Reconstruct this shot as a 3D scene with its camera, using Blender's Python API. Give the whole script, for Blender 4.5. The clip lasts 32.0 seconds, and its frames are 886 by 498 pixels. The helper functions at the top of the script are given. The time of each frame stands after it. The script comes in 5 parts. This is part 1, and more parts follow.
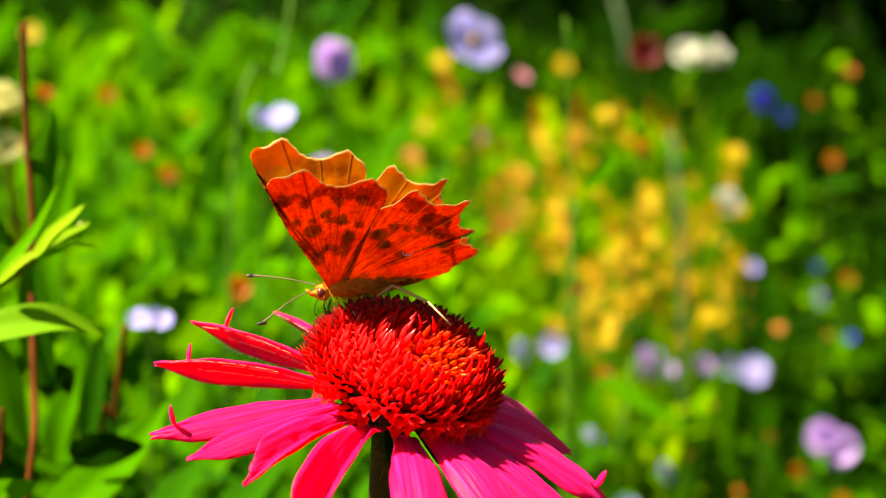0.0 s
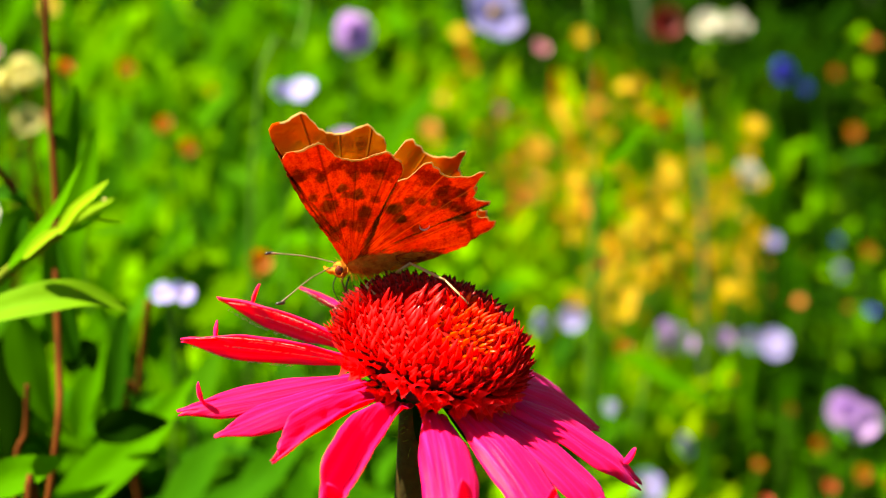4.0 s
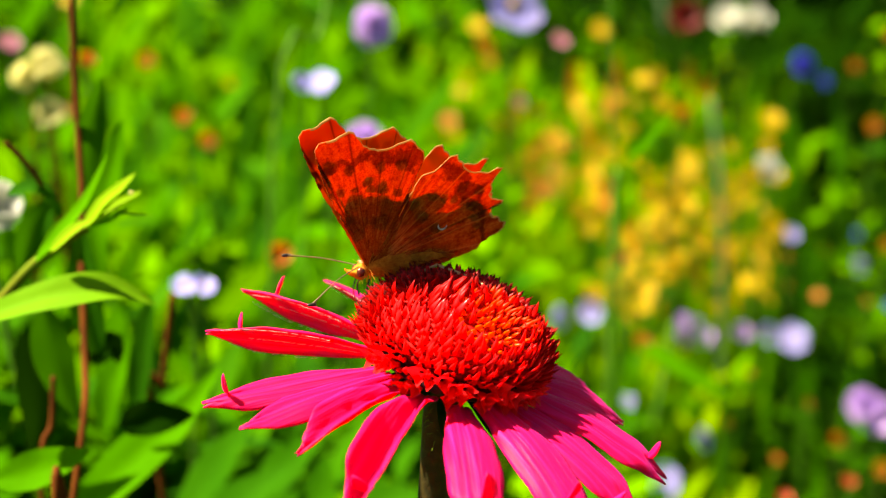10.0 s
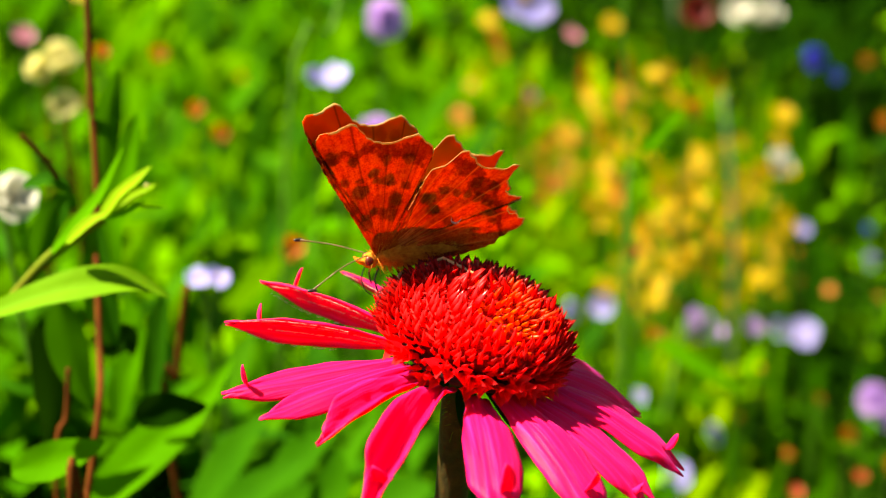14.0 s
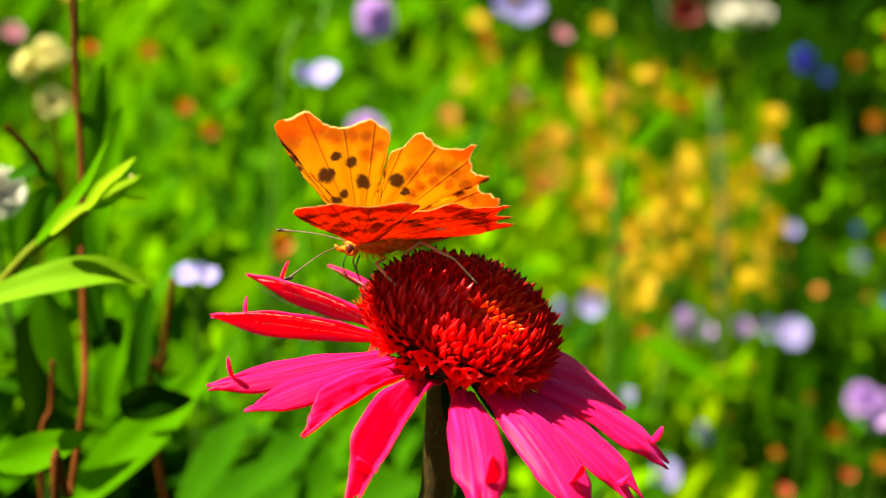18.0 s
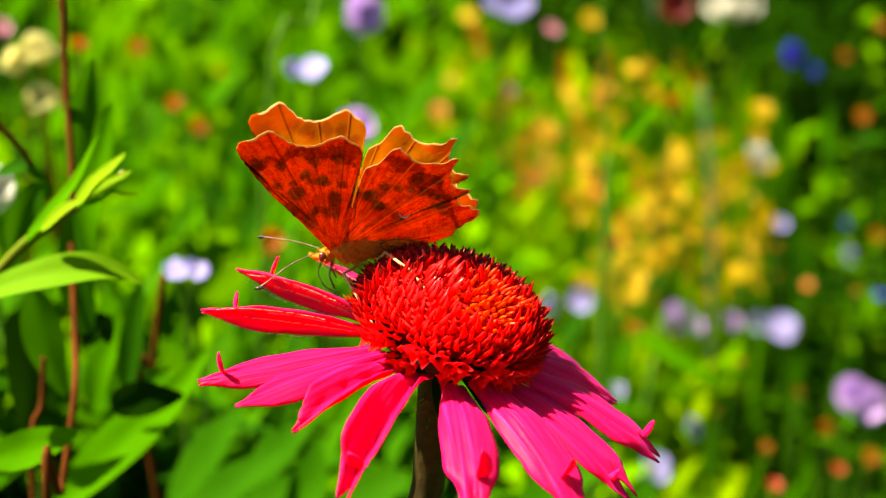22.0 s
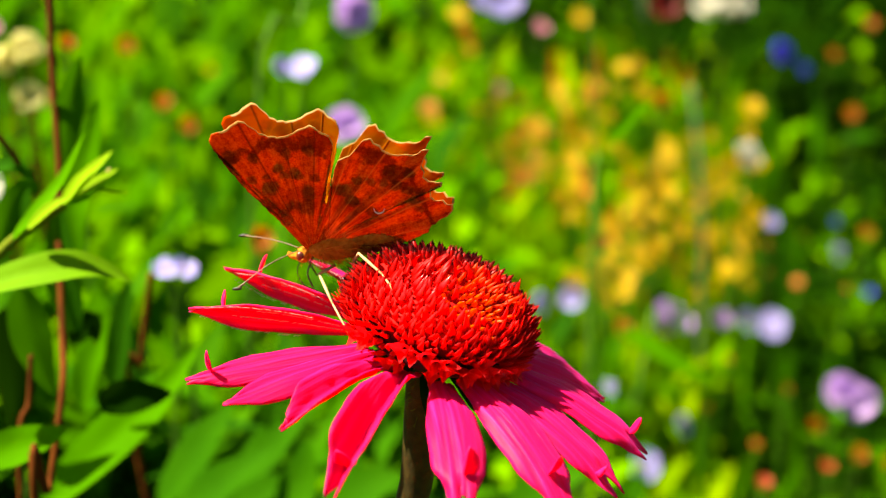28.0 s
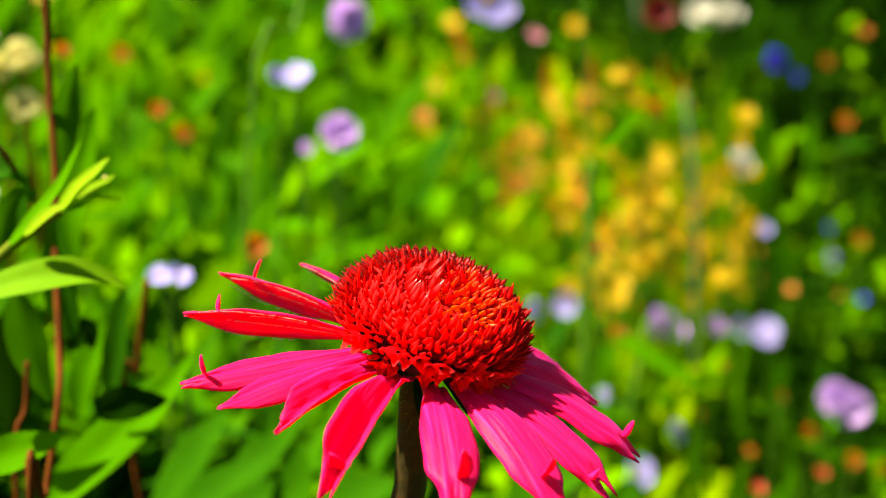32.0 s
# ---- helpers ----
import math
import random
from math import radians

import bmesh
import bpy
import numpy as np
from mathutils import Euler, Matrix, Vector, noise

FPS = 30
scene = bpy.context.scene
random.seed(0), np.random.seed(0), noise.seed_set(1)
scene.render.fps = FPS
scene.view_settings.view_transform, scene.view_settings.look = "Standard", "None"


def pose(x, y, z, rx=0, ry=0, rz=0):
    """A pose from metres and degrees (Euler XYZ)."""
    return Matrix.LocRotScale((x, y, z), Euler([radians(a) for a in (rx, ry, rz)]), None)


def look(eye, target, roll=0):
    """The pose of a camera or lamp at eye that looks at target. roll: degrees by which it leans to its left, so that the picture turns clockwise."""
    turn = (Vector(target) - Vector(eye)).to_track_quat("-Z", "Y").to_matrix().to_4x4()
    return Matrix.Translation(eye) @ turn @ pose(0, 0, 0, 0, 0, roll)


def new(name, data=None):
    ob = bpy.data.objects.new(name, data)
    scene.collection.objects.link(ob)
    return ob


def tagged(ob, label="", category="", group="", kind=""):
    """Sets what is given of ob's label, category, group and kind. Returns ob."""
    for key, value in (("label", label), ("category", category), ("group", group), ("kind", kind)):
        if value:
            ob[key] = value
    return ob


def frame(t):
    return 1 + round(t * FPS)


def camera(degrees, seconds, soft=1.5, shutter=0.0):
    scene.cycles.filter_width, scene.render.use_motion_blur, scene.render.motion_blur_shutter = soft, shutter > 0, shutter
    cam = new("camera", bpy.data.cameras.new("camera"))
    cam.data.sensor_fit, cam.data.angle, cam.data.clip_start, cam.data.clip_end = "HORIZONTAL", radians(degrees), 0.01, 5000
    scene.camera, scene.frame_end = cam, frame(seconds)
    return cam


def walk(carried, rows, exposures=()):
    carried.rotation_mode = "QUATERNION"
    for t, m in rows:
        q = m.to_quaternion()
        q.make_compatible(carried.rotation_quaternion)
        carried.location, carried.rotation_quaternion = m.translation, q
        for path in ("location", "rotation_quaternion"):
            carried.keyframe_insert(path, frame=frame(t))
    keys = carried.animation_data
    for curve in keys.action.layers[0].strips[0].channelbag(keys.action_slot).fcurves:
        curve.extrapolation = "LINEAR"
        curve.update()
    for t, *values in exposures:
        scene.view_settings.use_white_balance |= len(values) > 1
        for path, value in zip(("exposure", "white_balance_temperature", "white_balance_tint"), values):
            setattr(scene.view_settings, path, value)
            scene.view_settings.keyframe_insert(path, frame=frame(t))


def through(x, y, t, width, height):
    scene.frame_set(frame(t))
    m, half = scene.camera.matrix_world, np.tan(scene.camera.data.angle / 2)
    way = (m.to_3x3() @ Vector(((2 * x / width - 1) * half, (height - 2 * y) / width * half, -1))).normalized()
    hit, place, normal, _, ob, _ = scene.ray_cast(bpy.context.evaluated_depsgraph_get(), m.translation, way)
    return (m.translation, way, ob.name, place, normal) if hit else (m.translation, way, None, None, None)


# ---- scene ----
cam = camera(35.0, 32.0, soft=1.2, shutter=0.35)
cam.data.dof.use_dof = True
cam.data.dof.focus_distance = 0.209
cam.data.dof.aperture_fstop = 15.5

# seconds, x, y, z in millimetres, yaw, pitch, roll in degrees
PATH = [
    (0, -0.18, -200.43, 81.06, -1.795, -16.333, 0.257), (0.5, -0.52, -200.44, 80.96, -1.744, -16.360, 0.299), (1, -0.43, -200.66, 80.91, -1.723, -16.556, 0.245),
    (1.5, -0.45, -199.92, 80.18, -1.672, -16.746, 0.118), (2, -0.73, -199.87, 80.77, -1.603, -16.978, 0.169), (2.5, -1.22, -199.42, 81.08, -1.493, -17.093, 0.194),
    (3, -1.43, -198.93, 80.95, -1.400, -17.139, 0.010), (3.5, -1.58, -198.61, 80.99, -1.225, -17.303, -0.004), (5.5, -2.02, -198.50, 80.94, -0.782, -17.661, -0.028),
    (6, -1.76, -199.16, 80.62, -0.734, -17.702, 0.020), (6.5, -2.20, -199.11, 80.33, -0.679, -17.736, 0.026), (7, -2.19, -199.38, 80.37, -0.668, -17.741, 0.019),
    (7.5, -2.35, -199.54, 80.45, -0.633, -17.729, 0.102), (8, -2.79, -198.76, 80.49, -0.627, -17.687, 0.028), (8.5, -2.86, -198.52, 80.58, -0.559, -17.682, -0.056),
    (9, -2.44, -198.44, 80.95, -0.501, -17.708, -0.036), (9.5, -2.87, -198.06, 80.80, -0.424, -17.726, -0.069), (10, -3.00, -198.27, 80.96, -0.353, -17.752, -0.006),
    (10.5, -3.25, -198.01, 80.78, -0.270, -17.780, -0.084), (11, -3.20, -198.41, 80.54, -0.228, -17.882, -0.080), (11.5, -3.21, -198.73, 80.12, -0.140, -17.932, -0.124),
    (12, -3.53, -199.14, 80.38, -0.084, -18.000, -0.033), (12.5, -3.79, -199.40, 80.46, -0.009, -18.022, 0.013), (13, -3.97, -199.35, 80.09, 0.000, -18.000, 0.000),
    (13.5, -4.14, -198.88, 80.33, 0.037, -17.990, 0.002), (14, -4.39, -198.91, 80.79, 0.045, -17.987, 0.013), (14.5, -3.92, -198.27, 80.71, 0.066, -17.938, -0.168),
    (16.5, -4.35, -198.88, 80.50, -0.007, -17.919, 0.040), (17, -3.95, -199.27, 80.37, -0.141, -17.939, 0.118), (17.5, -3.46, -199.28, 79.82, -0.293, -17.933, 0.159),
    (18, -3.72, -199.54, 79.76, -0.365, -17.956, 0.258), (18.5, -3.85, -199.69, 79.33, -0.487, -17.964, 0.201), (19, -3.14, -200.26, 79.28, -0.606, -17.974, 0.221),
    (19.5, -3.07, -199.48, 79.37, -0.738, -17.979, 0.133), (20, -3.32, -199.73, 79.83, -0.784, -17.959, 0.135), (20.5, -3.53, -199.93, 80.11, -0.803, -17.943, 0.113),
    (21, -3.82, -199.66, 79.92, -0.817, -17.945, 0.156), (21.5, -3.79, -199.49, 79.63, -0.788, -18.006, 0.222), (22, -3.80, -199.47, 79.55, -0.796, -18.134, 0.214),
    (22.5, -3.02, -199.87, 79.20, -0.836, -18.257, 0.094), (23, -3.02, -200.16, 78.98, -0.918, -18.305, 0.147), (23.5, -3.00, -200.65, 79.00, -0.989, -18.383, 0.257),
    (24, -3.37, -200.60, 78.81, -1.061, -18.394, 0.294), (24.5, -3.18, -201.13, 78.83, -1.128, -18.387, 0.327), (25, -3.24, -201.16, 78.92, -1.188, -18.387, 0.352),
    (25.5, -3.17, -200.90, 79.11, -1.244, -18.351, 0.327), (27.5, -3.35, -199.75, 79.75, -1.225, -18.239, 0.244), (28, -3.30, -199.83, 79.68, -1.191, -18.210, 0.221),
    (28.5, -2.99, -199.88, 79.24, -1.198, -18.201, 0.161), (29, -3.02, -200.61, 78.87, -1.218, -18.162, 0.140), (29.5, -2.92, -200.91, 78.97, -1.245, -18.169, 0.221),
    (30, -3.04, -201.27, 79.06, -1.280, -18.111, 0.251), (30.5, -2.80, -201.34, 79.07, -1.344, -18.075, 0.283), (31, -2.98, -201.53, 79.04, -1.384, -18.021, 0.222),
    (31.5, -2.35, -201.51, 79.16, -1.393, -17.940, 0.277), (32, -3.16, -201.12, 79.45, -1.423, -17.861, 0.218),
]


def camera_pose(x, y, z, yaw, pitch, roll):
    return pose(x / 1000, y / 1000, z / 1000, 90 + pitch, 0, yaw) @ pose(0, 0, 0, 0, 0, roll)


walk(cam, [(r[0], camera_pose(*r[1:])) for r in PATH], exposures=[(0, 2.25, 7600, 8), (14, 2.22, 7600, 8), (24, 2.12, 7600, 8), (32, 2.12, 7600, 8)])

# ---- sky and sun ----
TO_SUN = Vector((-0.53, 0.05, 0.84)).normalized()
world = bpy.data.worlds.new("sky")
scene.world = world
world.use_nodes = True
wn = world.node_tree
sky = wn.nodes.new("ShaderNodeTexSky")
sky.sky_type = "NISHITA"
sky.sun_disc = False
sky.sun_elevation = math.asin(TO_SUN.z)
sky.sun_rotation = math.atan2(TO_SUN.x, TO_SUN.y)
wn.links.new(sky.outputs[0], wn.nodes["Background"].inputs[0])
wn.nodes["Background"].inputs[1].default_value = 0.03
sun = new("sun", bpy.data.lights.new("sun", "SUN"))
sun.data.energy = 5.0
sun.data.angle = radians(0.53)
sun.data.color = (1.0, 0.95, 0.86)
sun.matrix_world = look(TO_SUN * 8, (0, 0, 0))


# ---- materials ----
class Nodes:
    """A short hand for one node material."""

    def __init__(self, name):
        self.mat = bpy.data.materials.new(name)
        self.mat.use_nodes = True
        self.tree = self.mat.node_tree
        self.tree.nodes.clear()

    def add(self, kind, ins=(), **props):
        n = self.tree.nodes.new(kind)
        for k, v in props.items():
            setattr(n, k, v)
        for k, v in dict(ins).items():
            self.put(n.inputs[k], v)
        return n

    def put(self, socket, v):
        if hasattr(v, "outputs"):
            v = v.outputs[0]
        if hasattr(v, "is_output"):
            self.tree.links.new(v, socket)
        elif isinstance(v, tuple) and len(v) == 3 and socket.type == "RGBA":
            socket.default_value = (*v, 1)
        else:
            socket.default_value = v

    def math(self, op, a, b=0.0, clamp=False):
        return self.add("ShaderNodeMath", {0: a, 1: b}, operation=op, use_clamp=clamp)

    def mix(self, f, a, b, blend="MIX"):
        n = self.add("ShaderNodeMix", {0: f, 6: a, 7: b}, data_type="RGBA", blend_type=blend)
        return n.outputs[2]

    def ramp(self, f, stops):
        n = self.add("ShaderNodeValToRGB", {0: f})
        e = n.color_ramp.elements
        while len(e) < len(stops):
            e.new(0.5)
        for el, (p, c) in zip(e, stops):
            el.position, el.color = p, (*c, 1)
        return n.outputs[0]

    def coords(self, which="Object"):
        return self.add("ShaderNodeTexCoord").outputs[which]

    def noise(self, scale, detail=3.0, vec=None, rough=0.55):
        return self.add("ShaderNodeTexNoise", {"Vector": vec or self.coords(), "Scale": scale, "Detail": detail, "Roughness": rough}).outputs[0]

    def bump(self, height, strength=0.4, distance=0.0003):
        return self.add("ShaderNodeBump", {"Height": height, "Strength": strength, "Distance": distance}).outputs[0]

    def skin(self, colour, rough=0.5, through=0.0, through_colour=None, bump=None, spec=0.5, coat=0.0, metal=0.0, sheen=0.0, sheen_tint=(1, 1, 1)):
        p = self.add("ShaderNodeBsdfPrincipled", {"Base Color": colour, "Roughness": rough, "Specular IOR Level": spec, "Coat Weight": coat, "Metallic": metal,
                                                  "Sheen Weight": sheen, "Sheen Tint": sheen_tint})
        if bump:
            self.put(p.inputs["Normal"], bump)
        last = p
        if through:
            t = self.add("ShaderNodeBsdfTranslucent", {"Color": through_colour or colour})
            last = self.add("ShaderNodeMixShader", {0: through, 1: p, 2: t})
        out = self.add("ShaderNodeOutputMaterial", {0: last})
        return self.mat


def leaf_mat(name, dark, mid, light, through=0.38, rough=0.75, vein=90.0, spec=0.02):
    n = Nodes(name)
    isl = n.add("ShaderNodeNewGeometry").outputs["Random Per Island"]
    mixed = n.math("ADD", n.math("MULTIPLY", isl, 0.7), n.math("MULTIPLY", n.noise(28, 3), 0.35))
    col = n.ramp(mixed, [(0.1, dark), (0.5, mid), (0.92, light)])
    col2 = n.mix(n.math("MULTIPLY", n.noise(240, 4), 0.35), col, dark)
    bright = n.mix(0.5, col2, light)
    return n.skin(col2, rough, through, bright, n.bump(n.noise(vein * 4, 3), 0.3, 0.0004), spec)


def simple_mat(name, a, b, scale=300.0, rough=0.6, through=0.0, bump=0.3, dist=0.0003, spec=0.4):
    n = Nodes(name)
    f = n.noise(scale, 4)
    col = n.mix(n.ramp(f, [(0.3, (0, 0, 0)), (0.7, (1, 1, 1))]), a, b)
    col = n.mix(n.math("MULTIPLY", n.noise(scale * 0.13, 3), 0.5), col, a)
    return n.skin(col, rough, through, None, n.bump(f, bump, dist), spec)


GREEN_BROAD = leaf_mat("broad_leaf_green", (0.00491, 0.0409, 0.000818), (0.0557, 0.221, 0.000818), (0.18, 0.434, 0.00164))
GREEN_FINE = leaf_mat("fine_leaf_green", (0.0164, 0.0982, 0.000818), (0.139, 0.343, 0.000818), (0.343, 0.523, 0.00164), 0.5)
# leaf green darkened to near black: shade among the leaves put into the colour
GREEN_DEEP_SHADE = leaf_mat("deep_shade_leaf_green", (0.00198, 0.0112, 0.00066), (0.00528, 0.0264, 0.00066), (0.0158, 0.0594, 0.00132), 0.3, 0.95, spec=0.0)
GREEN_PALE = leaf_mat("pale_leaf_green", (0.0818, 0.213, 0.00491), (0.123, 0.278, 0.00655), (0.188, 0.36, 0.0123), 0.3, 0.6)
GREEN_BUD = leaf_mat("yellow_green_bud", (0.131, 0.295, 0.00655), (0.229, 0.409, 0.00982), (0.343, 0.491, 0.0246), 0.4, 0.6)
GREEN_LEAF = leaf_mat("fresh_leaf_green", (0.0327, 0.155, 0.00164), (0.0737, 0.27, 0.00246), (0.139, 0.393, 0.00409), 0.5)
# darker copy of the leaf green; also dims meadow parts to stand for shade
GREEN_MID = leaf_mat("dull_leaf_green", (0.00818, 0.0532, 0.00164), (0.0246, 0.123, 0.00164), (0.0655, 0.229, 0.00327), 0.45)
STEM_GREEN = simple_mat("green_stem", (0.0327, 0.106, 0.00246), (0.0737, 0.18, 0.00491), 200, 0.8, spec=0.2)
STEM_PALE = simple_mat("pale_green_stem", (0.115, 0.246, 0.00818), (0.18, 0.327, 0.0123), 120, 0.8, spec=0.2)
STEM_RED = simple_mat("red_brown_stem", (0.0594, 0.0145, 0.00198), (0.132, 0.0363, 0.00396), 160, 0.8, spec=0.05)
STEM_SHOOT = simple_mat("ruddy_green_shoot", (0.106, 0.066, 0.00396), (0.0924, 0.198, 0.00792), 60, 0.8, spec=0.05)
STEM_GREY = simple_mat("grey_green_stake", (0.033, 0.066, 0.0198), (0.0594, 0.099, 0.033), 90, 0.8, spec=0.2)
# near-black green so the gaps between plants take their shade from the colour
SOIL = simple_mat("shade_dark_soil", (0.00396, 0.00792, 0.00264), (0.0132, 0.0264, 0.00528), 9, 0.95, 0, 0.6, 0.01, 0.0)
PETAL_LILAC = simple_mat("lilac_petal", (0.541, 0.311, 0.72), (0.655, 0.459, 0.777), 90, 0.6, 0.4)
PETAL_LAVENDER = simple_mat("lavender_petal", (0.343, 0.295, 0.769), (0.475, 0.425, 0.802), 90, 0.6, 0.65)
PETAL_PALE = simple_mat("pale_violet_petal", (0.343, 0.311, 0.737), (0.475, 0.441, 0.786), 90, 0.6, 0.4)
PETAL_BLUE = simple_mat("deep_blue_petal", (0.0409, 0.0327, 0.573), (0.106, 0.0818, 0.737), 90, 0.6, 0.2)
PETAL_WHITE = simple_mat("white_petal", (0.573, 0.557, 0.425), (0.696, 0.687, 0.605), 90, 0.6, 0.5)
PETAL_CREAM = simple_mat("cream_petal", (0.614, 0.557, 0.164), (0.72, 0.671, 0.295), 90, 0.6, 0.6)
PETAL_YELLOW = simple_mat("yellow_petal", (0.74, 0.46, 0.002), (0.8, 0.57, 0.004), 90, 0.6, 0.6)
PETAL_ORANGE = simple_mat("orange_petal", (0.491, 0.131, 0.00327), (0.614, 0.246, 0.00491), 90, 0.6, 0.5)
PETAL_RUST = simple_mat("red_orange_petal", (0.45, 0.0409, 0.00818), (0.614, 0.0982, 0.0123), 90, 0.6, 0.3)
PETAL_PINK = simple_mat("dusty_pink_petal", (0.409, 0.115, 0.18), (0.532, 0.213, 0.278), 90, 0.6, 0.3)
PETAL_RED = simple_mat("dark_red_petal", (0.131, 0.00491, 0.00491), (0.213, 0.0123, 0.00818), 90, 0.6, 0.2)
FLOWER_EYE = simple_mat("flower_centre", (0.264, 0.132, 0.0132), (0.396, 0.264, 0.0264), 500)


def ray_petal_mat():
    """Coneflower ray: carmine pink with fine lengthwise veins (object x runs along the petal)."""
    n = Nodes("carmine_ray_petal")
    c = n.coords()
    stretched = n.add("ShaderNodeMapping", {0: c, 3: (45.0, 1500.0, 60.0)}).outputs[0]
    vein = n.noise(1.0, 4, stretched)
    blot = n.noise(220, 3)
    col = n.ramp(vein, [(0.25, (0.74, 0.001, 0.05)), (0.5, (0.84, 0.003, 0.125)), (0.75, (0.88, 0.022, 0.31))])
    col = n.mix(n.math("MULTIPLY", blot, 0.25), col, (0.82, 0.01, 0.14))
    return n.skin(col, 0.5, 0.54, (1.0, 0.002, 0.012), n.bump(vein, 0.7, 0.0005), 0.2, sheen=0.2, sheen_tint=(0.5, 0.12, 1.0))


RAY = ray_petal_mat()
PETAL_HAIR = simple_mat("pale_petal_hair", (0.655, 0.409, 0.409), (0.737, 0.573, 0.532), 900, 0.6, 0.3)


def floret_mat(name, base, body, tip):
    """Disc floret: colour runs along its own length (object z)."""
    n = Nodes(name)
    z = n.add("ShaderNodeSeparateXYZ", {0: n.coords()}).outputs[2]
    f = n.math("ADD", n.math("MULTIPLY", z, 400.0), n.math("MULTIPLY", n.math("SUBTRACT", n.noise(900, 2), 0.5), 0.25))
    col = n.ramp(f, [(0.0, base), (0.4, body), (0.72, body), (0.98, tip)])
    rnd = n.add("ShaderNodeObjectInfo").outputs["Random"]
    col = n.mix(n.math("MULTIPLY", rnd, 0.3), col, base)
    return n.skin(col, 0.3, 0.62, body, n.bump(n.noise(1500, 2), 0.2, 0.0001), 0.5)


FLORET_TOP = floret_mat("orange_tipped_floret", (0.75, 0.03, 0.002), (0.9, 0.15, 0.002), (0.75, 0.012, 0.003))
# the paler tip paints a pinkish highlight on each floret
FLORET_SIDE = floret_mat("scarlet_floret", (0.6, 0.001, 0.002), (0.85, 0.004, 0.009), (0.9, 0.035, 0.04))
# darker copy for the far side; its shade is put into the colour
FLORET_BACK = floret_mat("shaded_back_floret", (0.45, 0.002, 0.002), (0.75, 0.006, 0.004), (0.35, 0.004, 0.003))
FLORET_TIP = simple_mat("dark_maroon_floret_tip", (0.0792, 0.00264, 0.00198), (0.198, 0.00528, 0.00264), 900, 0.7, 0.3, spec=0.1)


def core_skin():
    """The cone's body: scarlet dome over a rim painted dark maroon for the recess's shade (object z runs up the cone).
    """
    n = Nodes("scarlet_core_shaded_rim")
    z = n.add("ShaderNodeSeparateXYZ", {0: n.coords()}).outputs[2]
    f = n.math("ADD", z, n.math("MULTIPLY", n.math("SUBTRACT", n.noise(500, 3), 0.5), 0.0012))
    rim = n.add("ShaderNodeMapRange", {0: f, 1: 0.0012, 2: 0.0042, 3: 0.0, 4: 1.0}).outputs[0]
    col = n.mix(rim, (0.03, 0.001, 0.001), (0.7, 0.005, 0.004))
    return n.skin(col, 0.7, 0.35, None, n.bump(n.noise(700, 3), 0.4, 0.0003), 0.2)


CONE_CORE = core_skin()
CONE_BASE = simple_mat("shade_maroon_base", (0.0132, 0.00132, 0.00132), (0.0396, 0.00264, 0.00198), 700, 0.8)
CONE_STEM = simple_mat("brown_green_stem", (0.0198, 0.0132, 0.00198), (0.0528, 0.033, 0.00396), 700, 0.6, 0, 0.5, 0.0005, 0.2)


